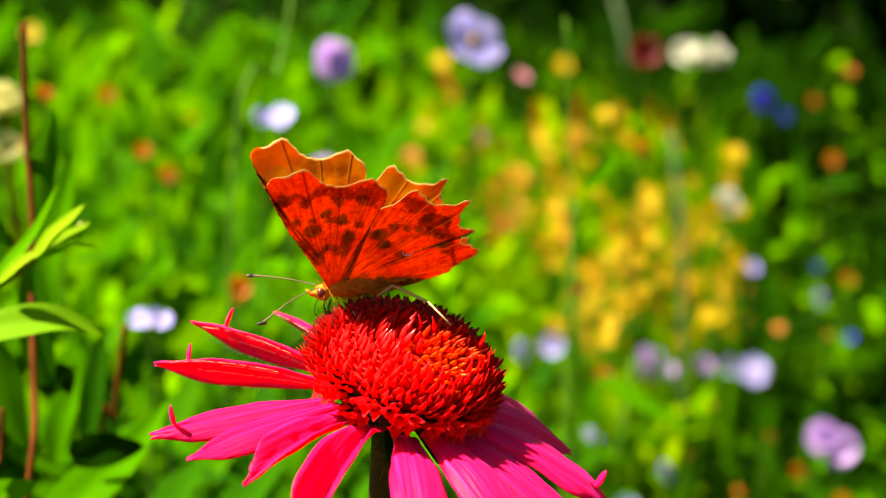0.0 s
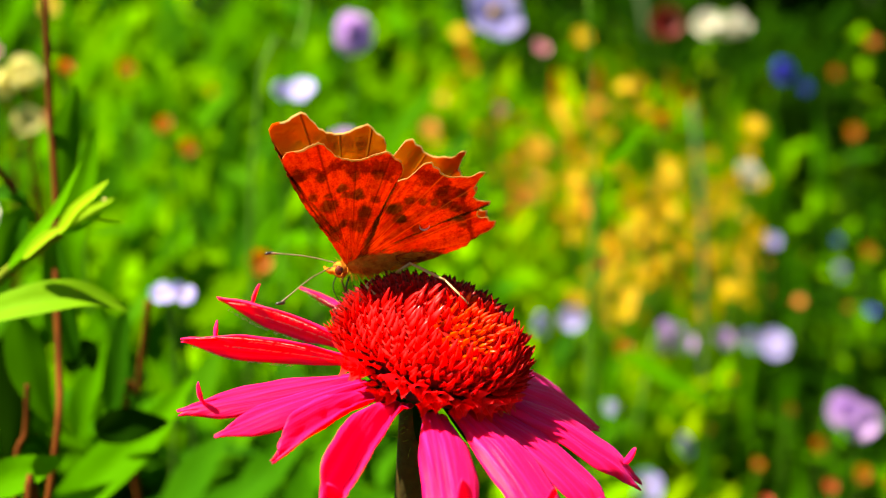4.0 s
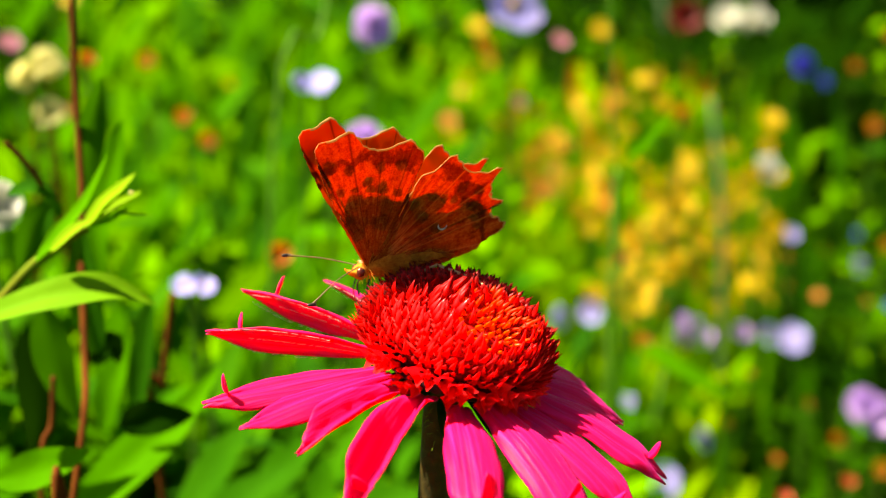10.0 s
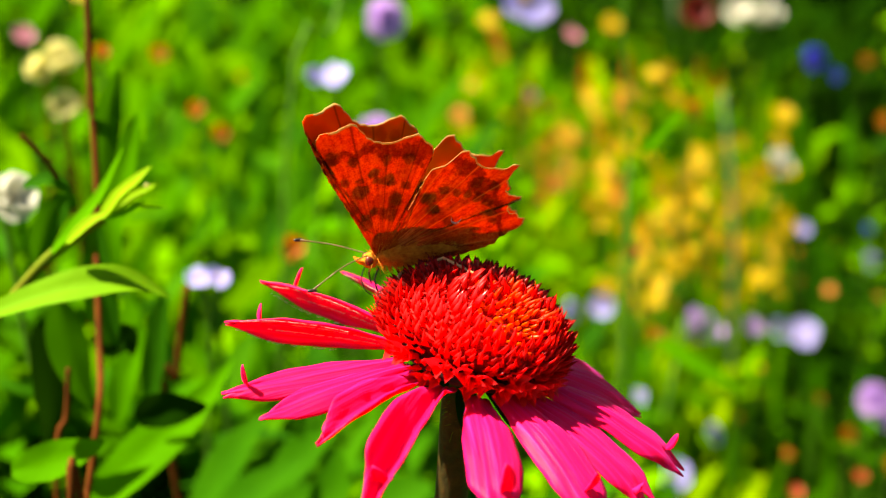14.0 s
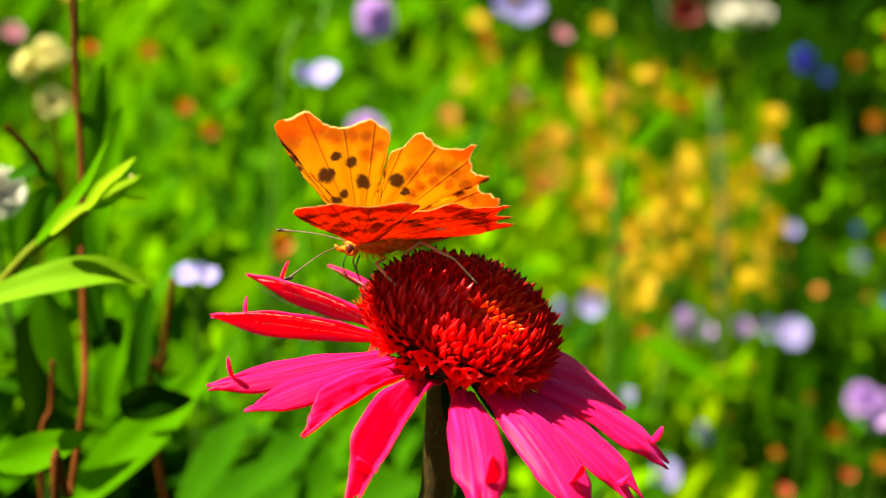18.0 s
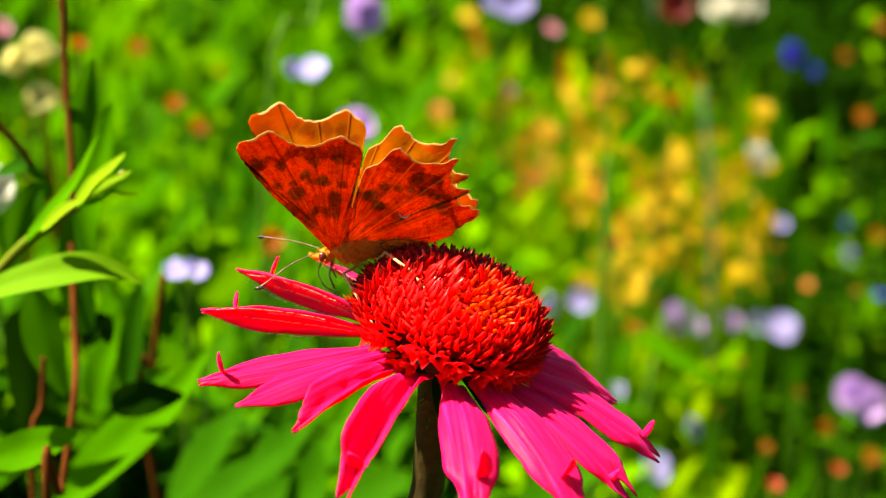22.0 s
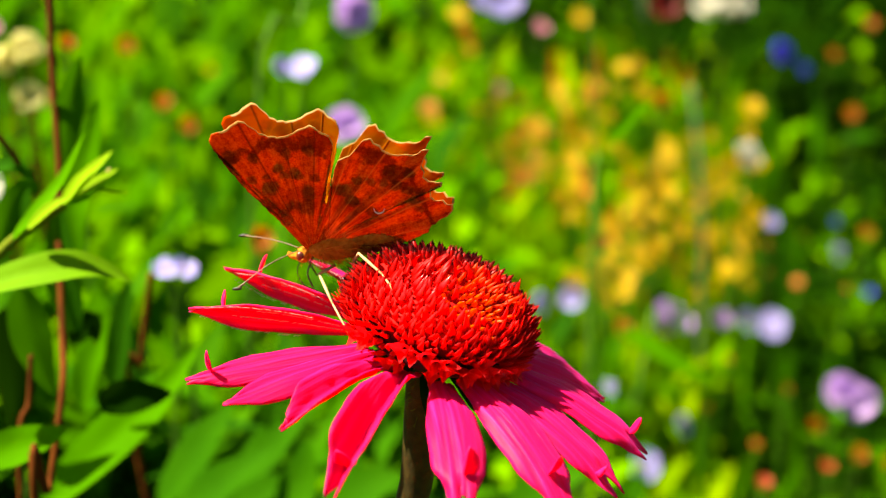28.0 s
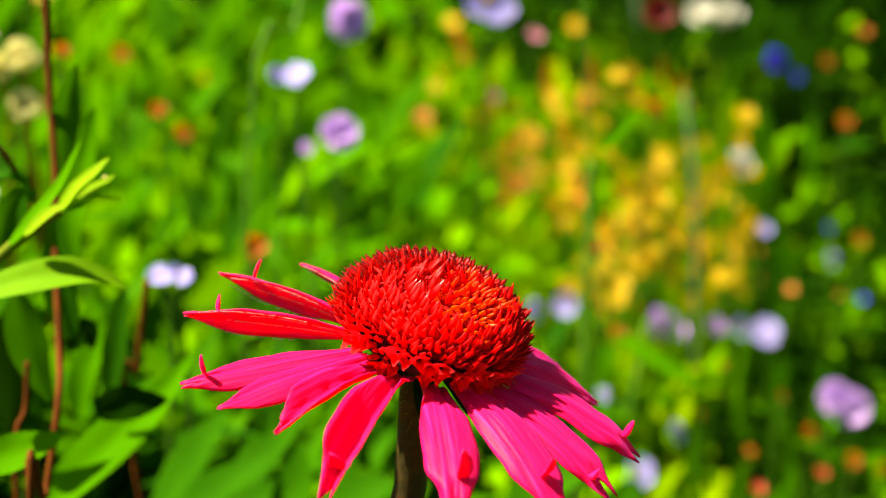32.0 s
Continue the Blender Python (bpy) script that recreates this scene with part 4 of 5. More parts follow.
def build_tall_plant():
    base = Vector((-0.078, 0.05, GROUND))
    plant = thing("willowherb", Matrix.Translation(base), "tall leafy plant with reddish stems and a green bud", "plant")

    def loc(p):
        return Vector(p) - base

    def stem(name, pts, r, label="", n=24, mat=STEM_RED):
        ln = curve([loc(p) for p in pts], n)
        return part(name, tube(bmesh.new(), ln, r, 8), mat, plant, label)

    stem("stem", [(-0.078, 0.05, GROUND - 0.01), (-0.079, 0.05, -0.3), (-0.0774, 0.0493, -0.0632), (-0.0764, 0.0565, -0.0570), (-0.0748, 0.0674, -0.0394), (-0.0768, 0.0785, -0.0312), (-0.0792, 0.0919, -0.0128), (-0.0799, 0.0993, 0.0004), (-0.0818, 0.1078, 0.0201), (-0.0825, 0.1143, 0.0403)], 0.0008, "orange-red slender stem", 60)
    stem("stem", [(-0.086, 0.056, GROUND - 0.01), (-0.085, 0.058, -0.2), (-0.0863, 0.0695, -0.0665), (-0.0844, 0.0761, -0.0458), (-0.0840, 0.0791, -0.0366)], 0.0006)
    stem("stem", [(-0.065, 0.125, GROUND - 0.01), (-0.062, 0.125, -0.25), (-0.0735, 0.125, -0.0727), (-0.0706, 0.125, -0.0589), (-0.0688, 0.125, -0.0474), (-0.0665, 0.125, -0.0343)], 0.0008)
    branch = stem("branch", [(-0.0925, 0.0588, -0.0186), (-0.0825, 0.0621, -0.0075), (-0.0758, 0.0637, -0.0023), (-0.0705, 0.0647, 0.0012)], 0.0011, "green side shoot with a ruddy base", 16, STEM_SHOOT)
    # the bud at the end of the shoot
    for pts, w, mat in [
        ([(-0.0708, 0.064, 0.0014), (-0.0659, 0.064, 0.0066), (-0.0601, 0.064, 0.012)], 0.00166, GREEN_BUD),
        ([(-0.0707, 0.065, 0.0013), (-0.0663, 0.065, 0.004), (-0.0596, 0.065, 0.0081)], 0.00153, GREEN_BUD),
        ([(-0.0698, 0.063, 0.0021), (-0.0669, 0.063, 0.0062), (-0.064, 0.063, 0.009)], 0.0014, GREEN_BUD),
        ([(-0.0705, 0.0635, 0.0013), (-0.0657, 0.0635, 0.0027), (-0.0616, 0.0635, 0.0053)], 0.00069, GREEN_LEAF),
        ([(-0.0647, 0.064, 0.0043), (-0.0609, 0.064, 0.0037), (-0.0575, 0.064, 0.0036)], 0.00032, GREEN_BUD),
        ([(-0.0699, 0.0645, 0.0014), (-0.0651, 0.0645, 0.0068), (-0.0623, 0.0645, 0.0099)], 0.00127, GREEN_BUD),
        ([(-0.08, 0.061, -0.0048), (-0.0757, 0.065, -0.0001), (-0.0715, 0.069, 0.0051), (-0.0672, 0.073, 0.0139)], 0.00158, GREEN_LEAF),
        ([(-0.0767, 0.06, -0.0025), (-0.0722, 0.06, 0.0016), (-0.0683, 0.06, 0.0038)], 0.00127, GREEN_BUD),
    ]:
        part("bud_scale", leaf_sheet(bmesh.new(), curve([loc(p) for p in pts], 8), w, (-0.5, -0.8, 0.7), 0.35), mat, branch)
    part("bud_tip", blob(bmesh.new(), loc((-0.0616, 0.0654, 0.0076)), (0.0005, 0.0004, 0.0005), 6, 8), PETAL_CREAM, branch)

    def leaf(pts, w, mat, nrm=(0, -0.5, 1), fold=0.25, wave=0.1):
        part("leaf", leaf_sheet(bmesh.new(), curve([loc(p) for p in pts], 14), w, nrm, fold, wave, 6, len(pts)), mat, plant)

    # the broad pale blade, the leaves below it, and upright leaves crowding the stem
    leaf([(-0.0949, 0.056, -0.0167), (-0.083, 0.057, -0.0125), (-0.0748, 0.058, -0.0105), (-0.0674, 0.059, -0.0098), (-0.0621, 0.06, -0.0111), (-0.0573, 0.061, -0.0139)], 0.0036, GREEN_PALE, (0.1, -0.75, 1))
    leaf([(-0.09, 0.0545, -0.0486), (-0.0827, 0.0545, -0.0467), (-0.0768, 0.0545, -0.0446), (-0.0708, 0.0545, -0.042)], 0.004, GREEN_LEAF, (0.1, -1, 0.8))
    leaf([(-0.087, 0.09, -0.0781), (-0.0782, 0.094, -0.0701), (-0.0694, 0.098, -0.0625), (-0.0614, 0.102, -0.0561), (-0.0527, 0.106, -0.0455)], 0.006, GREEN_LEAF, (-0.3, -1, 0.7))
    # added near-black leaf stands in for the shadow cast on the broad leaf
    leaf([(-0.0724, 0.088, -0.0527), (-0.0674, 0.088, -0.0505), (-0.0618, 0.088, -0.0501), (-0.0561, 0.088, -0.0496)], 0.004, GREEN_DEEP_SHADE, (0.1, -1, 0.3))
    leaf([(-0.077, 0.09, -0.0356), (-0.0782, 0.09, -0.0239), (-0.0785, 0.09, -0.014), (-0.0785, 0.09, -0.0052)], 0.0042, GREEN_MID, (-0.3, -1, 0.3))
    leaf([(-0.0875, 0.088, -0.0248), (-0.0866, 0.088, -0.0331), (-0.085, 0.088, -0.0416), (-0.0822, 0.088, -0.0503)], 0.0044, GREEN_MID, (0.3, -1, 0.3))
    leaf([(-0.094, 0.095, -0.0324), (-0.0925, 0.095, -0.0428), (-0.0928, 0.095, -0.0551), (-0.0953, 0.095, -0.0641)], 0.0046, GREEN_DEEP_SHADE, (0.3, -1, 0.3))
    leaf([(-0.0816, 0.115, -0.0281), (-0.0818, 0.115, -0.0166), (-0.0767, 0.115, -0.0003), (-0.0734, 0.115, 0.0114)], 0.0044, GREEN_LEAF, (-0.4, -1, 0.4))
    leaf([(-0.0812, 0.105, -0.0044), (-0.0793, 0.105, 0.0063), (-0.077, 0.105, 0.0159), (-0.0749, 0.105, 0.0231)], 0.0032, GREEN_MID, (0.3, -1, 0.3))
    leaf([(-0.0902, 0.08, 0.0034), (-0.0856, 0.08, 0.0049), (-0.0824, 0.08, 0.004), (-0.0802, 0.08, 0.0017)], 0.0019, GREEN_MID, (0, -0.7, 1))
    leaf([(-0.0768, 0.12, -0.0635), (-0.0742, 0.12, -0.0511), (-0.072, 0.12, -0.0399), (-0.0708, 0.12, -0.0344)], 0.0034, GREEN_MID, (-0.4, -1, 0.3))
    leaf([(-0.086, 0.125, -0.0706), (-0.0839, 0.125, -0.0608), (-0.0801, 0.125, -0.0512), (-0.0787, 0.125, -0.0436)], 0.004, GREEN_LEAF, (-0.4, -1, 0.5))
    leaf([(-0.095, 0.1, -0.0197), (-0.0918, 0.1, -0.0113), (-0.0873, 0.1, -0.0055), (-0.0851, 0.1, -0.0072)], 0.0032, GREEN_MID, (0.2, -1, 0.4))
    leaf([(-0.0794, 0.095, -0.0402), (-0.0759, 0.095, -0.0359), (-0.0743, 0.095, -0.0367), (-0.0738, 0.095, -0.0402)], 0.003, GREEN_DEEP_SHADE, (0, -1, 0.4))
    stem("stem", [(-0.0898, 0.08, 0.0143), (-0.0866, 0.08, 0.0108), (-0.0846, 0.08, 0.008), (-0.083, 0.08, 0.005)], [0.0006] * 25, "short red side stem")
    return plant


tall_plant = build_tall_plant()


# ---- stakes, tall stems and single blades ----
def single_stems():
    for name, label, pts, r, mat in [
        ("garden_stake", "thin grey-green garden stake standing in the flowers", [(0.214, 0.885, -0.142), (0.221, 0.83, -0.29), (0.228, 0.80, GROUND - 0.01)], 0.0022, STEM_GREY),
        ("garden_stake", "thin grey-green garden stake standing in the flowers", [(0.370, 2.25, -0.18), (0.392, 2.18, -0.32), (0.41, 2.2, GROUND - 0.01)], 0.0055, STEM_GREY),
        ("flower_stem", "green leaning flower stem", [(-0.040, 0.37, 0.04), (-0.0471, 0.351, -0.005), (-0.0673, 0.327, -0.081), (-0.09, 0.33, GROUND - 0.01)], 0.0010, STEM_GREEN),
        ("flower_stem", "slender green upright flower stem", [(0.0585, 0.30, 0.02), (0.0600, 0.2914, -0.018), (0.0615, 0.272, -0.08), (0.0619, 0.2574, -0.1233), (0.063, 0.26, GROUND - 0.01)], 0.0004, STEM_GREEN),
        ("flower_stem", "green upright flower stem", [(0.068, 0.33, -0.06), (0.066, 0.32, -0.13), (0.066, 0.32, GROUND - 0.01)], 0.0012, STEM_GREEN),
        ("flower_stem", "green upright flower stem", [(0.17, 0.75, -0.28), (0.15, 0.72, -0.4), (0.14, 0.72, GROUND - 0.01)], 0.0022, STEM_GREEN),
    ]:
        ob = link_mesh(name, tube(bmesh.new(), curve(pts, 14), r, 7), mat)
        tagged(ob, label, "stake" if "stake" in name else "stem")
    for pts, w, nrm in [([(0.0615, 0.258, -0.033), (0.0669, 0.257, -0.0262), (0.0735, 0.257, -0.0195)], 0.0026, (0, -1, 0.6)), ([(0.0850, 0.357, -0.140), (0.103, 0.352, -0.150), (0.1235, 0.3487, -0.1614)], 0.0045, (0, -0.6, 1)),
                        ([(-0.048, 0.42, -0.088), (-0.036, 0.42, -0.078), (-0.017, 0.42, -0.072)], 0.0055, (0, -0.7, 1)),
                        ([(-0.0710, 0.1572, -0.1193), (-0.0597, 0.1599, -0.1100), (-0.0435, 0.1630, -0.0992)], 0.0066, (-0.3, -0.7, 1)), ([(-0.0609, 0.1738, -0.1323), (-0.0490, 0.1766, -0.1226), (-0.0304, 0.1782, -0.1161)], 0.0066, (-0.3, -0.7, 1)),
                        ([(-0.0776, 0.1678, -0.1195), (-0.0660, 0.1726, -0.1038), (-0.0561, 0.1764, -0.0912)], 0.0066, (-0.5, -0.8, 1)), ([(-0.0570, 0.1873, -0.1225), (-0.0466, 0.1908, -0.1109), (-0.0345, 0.1942, -0.0994)], 0.0066, (-0.3, -0.8, 1)),
                        ([(-0.0420, 0.1565, -0.1191), (-0.0355, 0.1598, -0.1084), (-0.0339, 0.1637, -0.0961)], 0.0066, (-0.5, -0.8, 1)), ([(-0.0325, 0.2009, -0.1438), (-0.0216, 0.2034, -0.1352), (-0.0071, 0.2047, -0.1299)], 0.009, (0, -0.6, 1)),
                        ([(0.0325, 0.2445, -0.1664), (0.0446, 0.2480, -0.1548), (0.0607, 0.2494, -0.1490)], 0.009, (0, -0.6, 1))]:
        bm = bmesh.new()
        ln = curve(pts, 10)
        leaf_sheet(bm, ln, w, nrm, 0.25, 0.1)
        tube(bm, curve([ln[0], ln[0] + Vector((-0.002, 0.004, -0.1)), (ln[0].x, ln[0].y, GROUND - 0.01)], 8), 0.0005, 5)
        tagged(link_mesh("leafy_shoot", bm, GREEN_LEAF if w < 0.0065 else GREEN_MID), "fresh green pointed leaf on a thin shoot", "leaf")


single_stems()


def tall_grass(name, label, mat, count, side, fall, thick, seed):
    """Upright stalks and seed heads standing among the flowers."""
    rnd = random.Random(seed)
    bm = bmesh.new()
    for k in range(count):
        s, f = rnd.uniform(*side), rnd.uniform(*fall)
        d = max(0.5, canopy(s) / f * rnd.uniform(0.82, 0.98))
        top = Vector((s * d, d - 0.2, 0.08 - f * d))
        low = Vector((top.x + rnd.gauss(0, 0.012), top.y + rnd.gauss(0, 0.02), top.z - rnd.uniform(0.12, 0.3)))
        mid = top.lerp(low, 0.5) + Vector((rnd.gauss(0, 0.006), 0, 0))
        r = rnd.uniform(*thick) * (0.3 + 0.7 * d)
        tube(bm, [low, mid, top.lerp(mid, 0.4), top], [r * 0.8, r * 0.8, r * rnd.uniform(0.9, 2.2), r * 0.3], 4, False)
        tube(bm, [Vector((low.x, low.y, GROUND)), low], [r * 0.6, r * 0.7], 3, False)
    tagged(link_mesh(name, bm, mat), label, "grass", kind="stuff")


tall_grass("grass_stalks", "upright yellow-green grass stalks between the daisies", GREEN_FINE, 210, (-0.04, 0.26), (0.17, 0.4), (0.0014, 0.003), 77)
tall_grass("grass_stalks", "upright mid-green stalks among the meadow leaves", GREEN_LEAF, 170, (-0.34, 0.3), (0.15, 0.55), (0.0012, 0.003), 78)
tall_grass("grass_stalks", "dull green darker stalks among the meadow leaves", GREEN_MID, 130, (-0.34, 0.34), (0.15, 0.5), (0.0012, 0.003), 79)
tall_grass("seed_heads", "rust-orange seed heads on thin upright stalks", PETAL_ORANGE, 26, (0.02, 0.2), (0.15, 0.3), (0.0014, 0.0026), 80)


# ---- the meadow's foliage ----
def foliage(name, label, mat, count, side, reach, size, drop, seed, leaves=9, slim=0.22, around=False, rise=(-0.2, 1.8)):
    """Leafy sprigs joined into one mass, placed by direction from the camera's eye. side: range of x over distance;
    reach: share of the canopy's distance; drop: range of fall over distance.
    """
    rnd = random.Random(seed)
    verts, faces = [], []
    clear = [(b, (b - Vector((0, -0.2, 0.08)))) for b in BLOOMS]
    made = 0
    while made < count:
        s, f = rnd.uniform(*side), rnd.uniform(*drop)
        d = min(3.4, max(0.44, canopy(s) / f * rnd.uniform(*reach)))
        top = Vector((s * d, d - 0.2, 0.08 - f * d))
        if around:
            # the same meadow to the sides and behind
            d = 1.2
            top = Vector((rnd.uniform(-3.2, 3.2), rnd.uniform(-2.6, 3.4), rnd.uniform(-0.52, -0.3)))
            near = max(abs(top.x), abs(top.y + 0.2)) < 0.22
            if near or top.y > 0.3 and abs(top.x) < 0.44 * (top.y + 0.2):
                made += 1
                continue
        if top.z < GROUND + 0.03:
            made += 1
            continue
        # drop most sprigs on the camera's line of sight to a bloom
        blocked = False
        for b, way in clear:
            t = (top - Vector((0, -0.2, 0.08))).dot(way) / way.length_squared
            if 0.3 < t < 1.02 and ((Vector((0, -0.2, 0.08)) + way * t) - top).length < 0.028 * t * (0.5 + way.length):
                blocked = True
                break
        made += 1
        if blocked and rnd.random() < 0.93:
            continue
        lean = Vector((rnd.gauss(0, 0.25), rnd.gauss(0, 0.25), 1)).normalized()
        scale = size * (0.35 + 0.65 * d)
        tall = scale * rnd.uniform(1.2, 2.4)
        phase = rnd.uniform(0, math.tau)
        for k in range(leaves):
            u = k / leaves
            root = top - lean * tall * u
            a = phase + k * 2.4 + rnd.uniform(-0.5, 0.5)
            length = scale * rnd.uniform(0.55, 1.25)
            up = rnd.uniform(*rise)
            dirn = Vector((math.cos(a), math.sin(a), up)).normalized()
            sidev = dirn.cross(Vector((rnd.gauss(0, 0.4), rnd.gauss(0, 0.4), 1))).normalized()
            sag = Vector((0, 0, -length * rnd.uniform(0.05, 0.45)))
            w = length * slim * rnd.uniform(0.7, 1.2)
            n0 = len(verts)
            upv = sidev.cross(dirn)
            for uu, ww in ((0, 0.12), (0.3, 0.85), (0.55, 1.0), (0.8, 0.6), (1.0, 0.02)):
                p = root + dirn * length * uu + sag * uu * uu
                for v in (-1, 0, 1):
                    verts.append(p + sidev * w * ww * v * 0.5 + upv * abs(v) * w * ww * 0.12)
            for i in range(4):
                for v in range(2):
                    q = n0 + i * 3 + v
                    faces.append((q, q + 1, q + 4, q + 3))
        n0 = len(verts)
        foot = Vector((top.x + rnd.uniform(-0.02, 0.02), top.y + rnd.uniform(-0.02, 0.02), max(GROUND, top.z - tall * 3)))
        for p, r in ((top, 0.0004), (top - lean * tall, 0.0007), (foot, 0.0008)):
            for k in range(3):
                verts.append(p + Vector((math.cos(k * 2.1) * r, math.sin(k * 2.1) * r, 0)))
        for i in range(2):
            for k in range(3):
                faces.append((n0 + i * 3 + k, n0 + i * 3 + (k + 1) % 3, n0 + i * 3 + 3 + (k + 1) % 3, n0 + i * 3 + 3 + k))
    me = bpy.data.meshes.new(name)
    me.from_pydata([tuple(v) for v in verts], [], faces)
    me.materials.append(mat)
    me.polygons.foreach_set("use_smooth", [True] * len(me.polygons))
    tagged(new(name, me), label, "foliage", kind="stuff")


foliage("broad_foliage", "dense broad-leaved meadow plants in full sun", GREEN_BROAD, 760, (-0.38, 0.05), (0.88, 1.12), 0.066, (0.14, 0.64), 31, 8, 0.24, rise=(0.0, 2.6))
# this set's darker green stands in for shading among the bright plants
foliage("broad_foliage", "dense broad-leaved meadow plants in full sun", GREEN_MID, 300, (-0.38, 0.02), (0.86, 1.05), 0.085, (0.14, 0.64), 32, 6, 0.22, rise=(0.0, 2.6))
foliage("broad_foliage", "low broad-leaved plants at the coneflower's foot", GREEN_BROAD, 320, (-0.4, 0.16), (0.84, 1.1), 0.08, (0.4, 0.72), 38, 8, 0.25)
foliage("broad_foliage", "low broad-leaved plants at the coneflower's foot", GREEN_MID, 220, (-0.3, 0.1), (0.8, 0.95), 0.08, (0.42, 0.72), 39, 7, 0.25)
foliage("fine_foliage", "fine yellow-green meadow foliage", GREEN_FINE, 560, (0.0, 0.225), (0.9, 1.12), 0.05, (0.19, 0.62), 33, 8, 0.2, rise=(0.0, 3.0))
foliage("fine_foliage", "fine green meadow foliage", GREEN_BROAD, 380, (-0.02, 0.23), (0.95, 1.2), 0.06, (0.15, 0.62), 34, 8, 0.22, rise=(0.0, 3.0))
# shade in the border and far edge is put into near-black leaf colour
foliage("shaded_foliage", "near-black green leaves, border shade in their colour", GREEN_DEEP_SHADE, 330, (0.22, 0.5), (0.98, 1.3), 0.055, (0.1, 0.62), 35, 8, 0.26)
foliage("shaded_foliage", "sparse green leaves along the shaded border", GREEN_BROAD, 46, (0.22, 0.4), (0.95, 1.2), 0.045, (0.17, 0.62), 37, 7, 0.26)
foliage("shaded_foliage", "near-black green leaves, border shade in their colour", GREEN_DEEP_SHADE, 420, (-0.5, 0.35), (0.9, 1.15), 0.06, (0.05, 0.17), 36, 8, 0.26)
foliage("shaded_foliage", "near-black green leaves behind the daisies, shade in their colour", GREEN_DEEP_SHADE, 110, (0.09, 0.3), (0.85, 1.0), 0.05, (0.15, 0.2), 43, 8, 0.24)
foliage("shaded_foliage", "near-black green leaves at the meadow's far edge, shade in their colour", GREEN_DEEP_SHADE, 70, (-0.5, -0.22), (0.85, 1.0), 0.05, (0.13, 0.2), 44, 8, 0.24)
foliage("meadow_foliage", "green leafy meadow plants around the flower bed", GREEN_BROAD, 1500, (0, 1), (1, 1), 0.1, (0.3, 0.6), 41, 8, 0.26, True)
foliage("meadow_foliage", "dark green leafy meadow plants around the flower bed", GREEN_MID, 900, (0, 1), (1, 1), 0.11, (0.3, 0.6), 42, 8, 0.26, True)


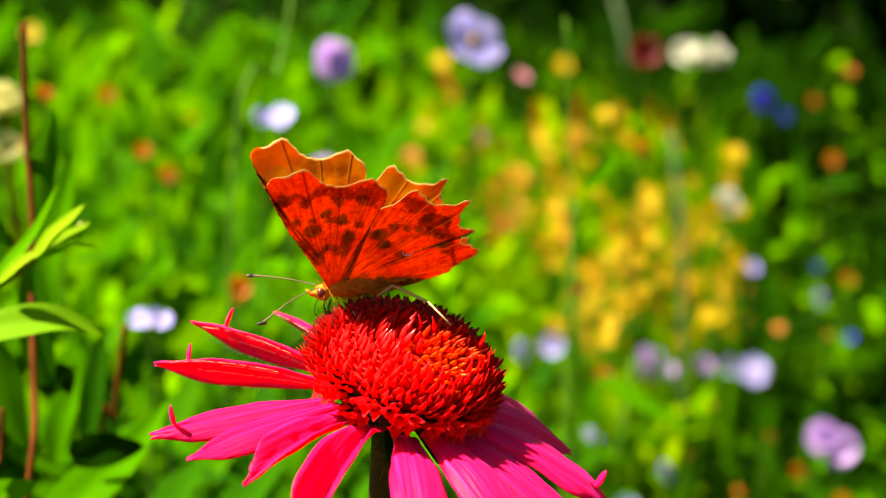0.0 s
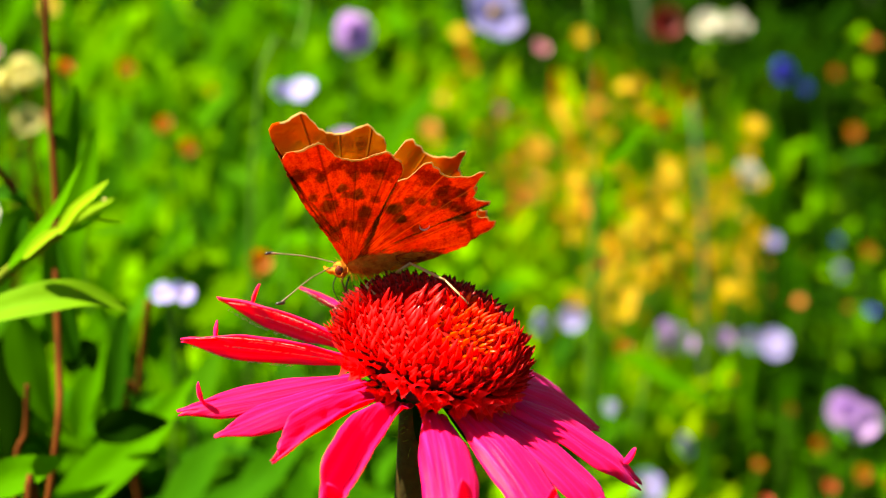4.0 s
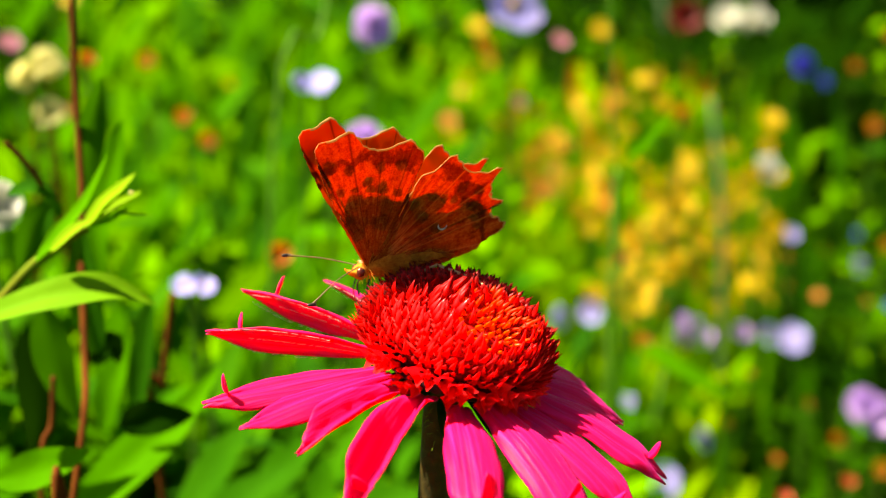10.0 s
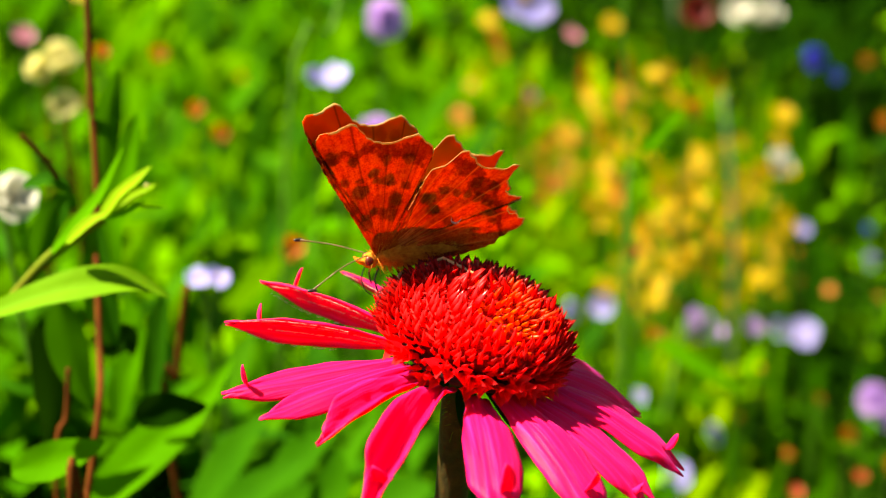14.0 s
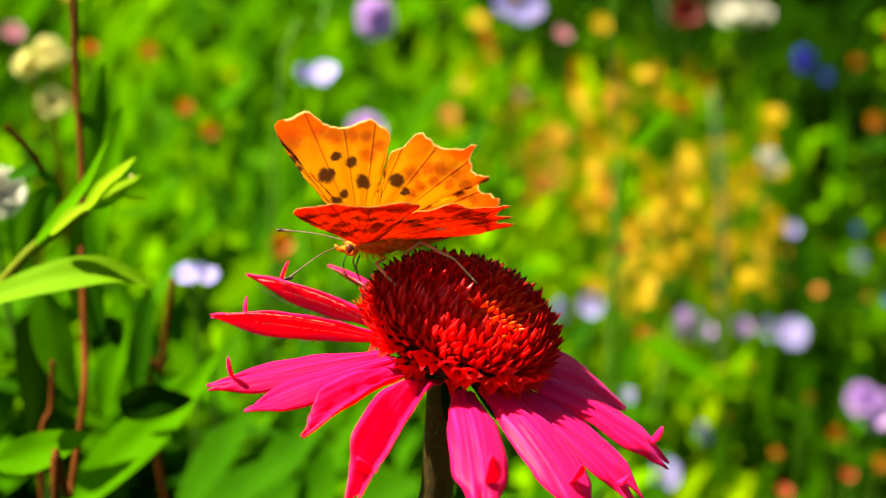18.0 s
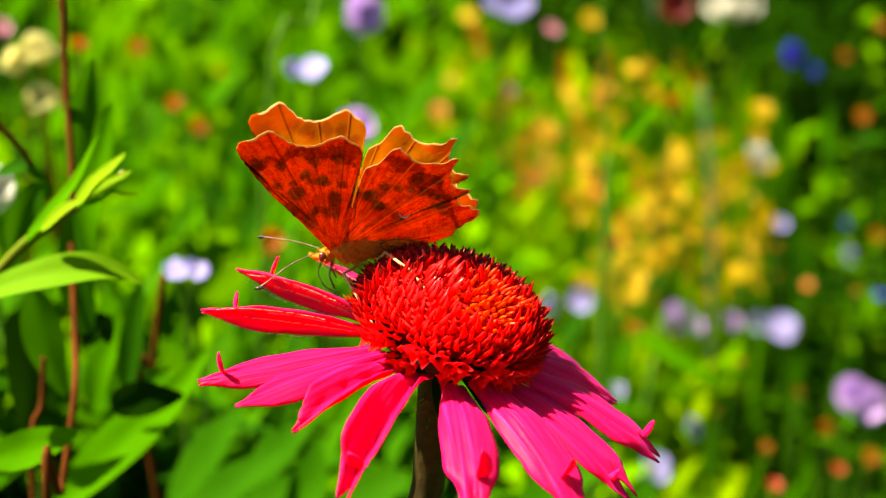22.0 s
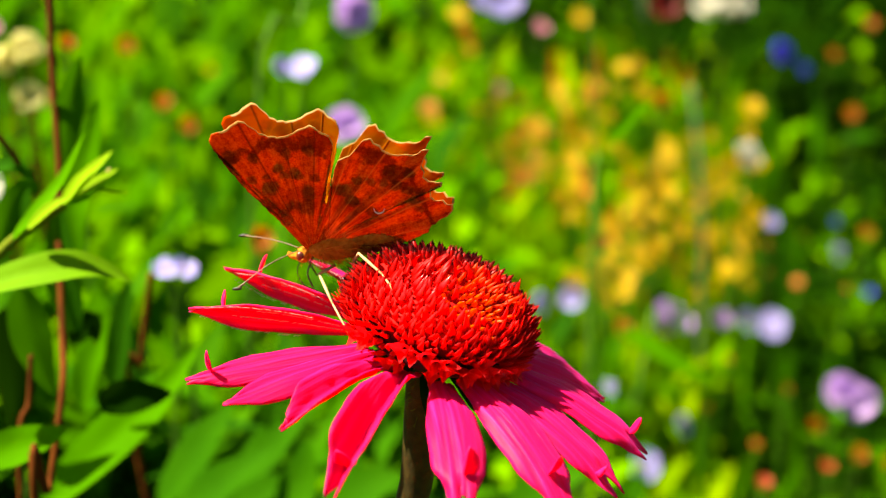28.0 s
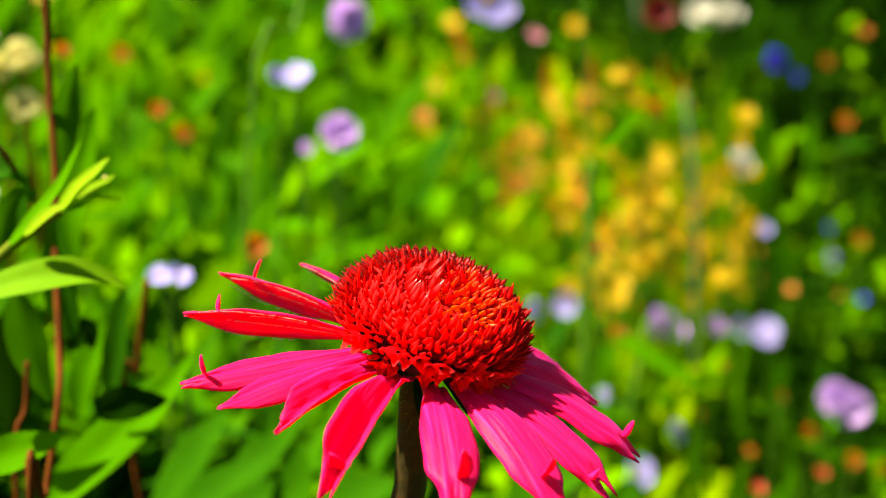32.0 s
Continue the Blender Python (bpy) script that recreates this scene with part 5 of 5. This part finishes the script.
# ---- what moves ----
# seconds, x, y, z in millimetres, yaw, pitch, roll, opening of the near and far wings, sweep of the forewings
FLIGHT = [
    (0, -10.9, 8.6, 13.4, 13, -1.2, 0.1, 24.1, 22.3, -1), (0.7, -10.7, 6.6, 15.4, 16.6, 12, 0.2, 32, 18, 0.9),
    (1, -10.4, 6, 16.4, 22.1, 17.3, 0.7, 47, 15.1, 1.5), (1.2, -10.7, 5.2, 16, 21.2, 13.7, 1.1, 52, 22, -1.1),
    (1.4, -11, 4.4, 15.7, 20.3, 10.2, 1.5, 53.4, 29.4, -3.7), (1.6, -11.1, 5.5, 15.3, 21.8, 9.3, 1.3, 46, 24, -2),
    (1.8, -11.1, 6.6, 15, 23.4, 8.4, 1, 38, 14, -0.3), (2, -10.4, 8.6, 14.3, 25.6, 7.5, 5.8, 21.8, 16.3, 1.8),
    (3, -11.1, 10, 13.5, 9.1, 2.7, 3.2, 18.1, 19.4, -3.5), (4.5, -13, 9, 12.6, 16, -4, 2, 22, 18, -1.5),
    (5.5, -14.6, 2.9, 12.3, 22.2, -8.5, -0.1, 45.6, 34.2, -3.2), (5.7, -14.9, 5.2, 10.8, 23, -11, 0.1, 36, 20, -2.5),
    (6, -14.9, 9.6, 8.8, 28.4, -12.5, 2.7, 10.7, 11.5, 2.5), (7, -14.8, 9.3, 10, 27.5, -6.5, 2.4, 13.5, 7, 2),
    (8, -14, 9, 11, 26.9, -1, 2.2, 13.2, 1.8, 1.6), (9, -13.4, 8.7, 11.6, 27.6, 0.8, 2.2, 11.5, 1.8, 2),
    (10, -13.1, 8.5, 11.7, 27.6, 2.4, 2.1, 10.4, 1.5, 2.3), (11, -12.6, 8.4, 12.5, 27.4, 6.2, 2, 8.8, 0.6, 3),
    (12, -12, 8.4, 12.9, 27.1, 10.5, 2, 6.5, -0.7, 3.9), (13, -12.2, 8.2, 13, 24, 10.7, 2.5, 3, 1.5, 3),
    (14, -14.4, 8.6, 12.1, 17.5, 1.9, 3, 12.5, 8, 2.2), (14.5, -14.9, 9, 10.5, 13.5, -5.8, 2.6, 11.5, 9.5, 1.8),
    (16.5, -14.7, 9.2, 9, 10.6, -17.7, -0.1, 15.2, 25.3, 1.8), (17, -15.2, 8.8, 10.3, 11, -9.4, 1.5, 16, 20, 1.8),
    (17.6, -16.2, 8.2, 11.3, 12, -4.7, 4.5, 26, 17, 1.8), (17.8, -16.4, 8.5, 11.5, 11, -3.2, 5.1, 42, 30, 1.9),
    (18, -15, 6.8, 13.6, 10.1, -1.8, 0.3, 55.9, 41.4, 1.1), (18.2, -16.9, 8.7, 11.7, 9.5, -2.5, 5.3, 54, 36, 0.9),
    (18.5, -16.4, 7.6, 11.6, 7.7, -4.3, 2.1, 42.5, 21.4, 1), (18.8, -17.3, 7.9, 12.4, 6, -1.1, 3.7, 31, 18, -0.9),
    (19, -16.4, 7, 13, 5.1, -0.4, 4.6, 23.5, 16.7, 0.5), (20, -16.9, 7.1, 12.7, 4.4, -0.1, 2.7, 20.4, 18.9, 1.4),
    (21, -17.4, 8.2, 11.8, 2, -3, 3, 22, 21, 1.6), (22, -17.7, 8.9, 10.8, -0.3, -5.7, 3.7, 16.6, 19.2, 2),
    (23, -18.1, 9, 10.7, -0.8, -7, 2.8, 16, 20.5, 2.3), (24, -18.5, 9.1, 11.4, -1, -3.2, 2, 15.5, 21.6, 2.5),
    (25, -18.2, 9.4, 12.7, -5.1, 0.6, 3.6, 18.5, 19.7, 2.2), (28, -19.3, 9.8, 10.4, -4.6, -7.5, 6.8, 5.9, 14.9, 2.5),
    (29, -19.6, 9.1, 9.1, 10.2, -12.5, 1.5, 27.5, 21.4, 1.4), (29.2, -19.8, 6.9, 9.3, 11, -13, 0.4, 40, 18, -3),
    (29.5, -18.9, 7.5, 9.5, 11.9, -10.8, -2.5, 56.7, 26.5, 0.1), (29.8, -20.3, 7.3, 7.5, 5, -20.5, 3.3, 38, 12, -2.9),
    (30, -20.4, 8.2, 7.1, 1.3, -26.1, 6.8, 24.9, 0.5, -1), (30.2, -19.7, 7.3, 9.3, 4, -13.4, 3.7, 45, 16, -2.9),
    (30.3, -19.2, 6.7, 10.7, 5, -7.2, 3.9, 58, 24, -3.5), (30.4, -18.7, 6.2, 12.1, 6.8, -1, 4, 66, 34, -4.1),
    (30.5, -18.2, 3.4, 14.3, 7.3, 5.2, 4.2, 72.3, 42.1, -4.7), (30.7, -18.5, 4, 15, 5, 4, 4, 84, 52, -6),
    (30.8, -19, 4, 15.5, 4, 4, 4, 86, 55, -6), (30.9, -22.7, -1.7, 22.5, 5, 15, 5, 95, 50, -6),
    (31, -32.3, 9.9, 27.2, 20, 34, 8, 88, 62, -30), (31.1, -35.4, -17.4, 28.3, -10, 20, 25, 70, 60, 0),
    (31.2, -52, -16.5, 45, -20, 5, 10, 10, 10, 0), (31.35, -110, -14, 70, -20, 5, 5, 70, 70, 0),
    (31.6, -260, -40, 130, -20, 5, 0, 20, 20, 0), (32, -520, -60, 240, -20, 5, 0, 60, 60, 0),
]
# seconds and the drift of the tall plant in the breeze, in millimetres
SWAY = [
    (0, -0.86, 0.88), (0.5, -0.77, 0.88), (1, -0.71, 0.90), (1.5, -0.66, 0.95), (2, -0.62, 0.83), (2.5, -0.57, 0.66),
    (3, -0.59, 0.62), (3.5, -0.76, 0.69), (5.5, -1.08, 0.86), (6, -1.25, 0.96), (6.5, -1.27, 0.99), (7, -1.25, 0.98),
    (7.5, -1.17, 0.94), (8, -1.04, 0.90), (8.5, -0.95, 0.77), (9, -0.84, 0.63), (9.5, -0.57, 0.58), (10, -0.31, 0.50),
    (10.5, -0.18, 0.41), (11, -0.16, 0.43), (11.5, -0.10, 0.29), (12, 0.17, -0.01), (12.5, 0.29, -0.06), (13, -0.07, 0.11),
    (13.5, -0.53, 0.27), (14, -0.76, 0.32), (14.5, -0.92, 0.40), (16.5, -0.97, 0.57), (17, -0.92, 0.73), (17.5, -1.02, 0.80),
    (18, -1.15, 0.89), (18.5, -1.33, 1.02), (19, -1.64, 1.10), (19.5, -1.66, 1.14), (20, -1.38, 1.09), (20.5, -1.16, 1.04),
    (21, -0.99, 0.96), (21.5, -0.91, 0.84), (22, -1.01, 0.80), (22.5, -1.04, 0.83), (23, -1.03, 0.87), (23.5, -1.11, 0.92),
    (24, -1.17, 0.97), (24.5, -1.21, 1.02), (25, -1.24, 1.05), (25.5, -1.22, 1.07), (27.5, -1.19, 1.04), (28, -1.20, 1.02),
    (28.5, -1.23, 1.06), (29, -1.27, 1.13), (29.5, -1.31, 1.17), (30, -1.30, 1.17), (30.5, -1.31, 1.11), (31, -1.19, 1.02),
    (31.5, -0.90, 0.90), (32, -0.89, 0.86),
]


def motions():
    rows = {key: [] for key in WINGS}
    body = []
    for t, x, y, z, yaw, pitch, roll, near, far, sweep in FLIGHT:
        body.append((t, pose(x / 1000, y / 1000, z / 1000, roll, pitch, yaw) @ pose(0, 0, 0, 0, 0, 180)))
        for (s, hind), out in rows.items():
            out.append((t, pose(0, 0.0004 * s, 0, -near if s > 0 else far, 0, 0) @ pose(0, 0, 0, 0, 0 if hind else sweep, 0)))
    walk(butterfly, body)
    for key, ob in WINGS.items():
        walk(ob, rows[key])
    base = tall_plant.matrix_basis.copy()
    walk(tall_plant, [(t, Matrix.Translation((x / 1000, 0, z / 1000)) @ base) for t, x, z in SWAY])


motions()
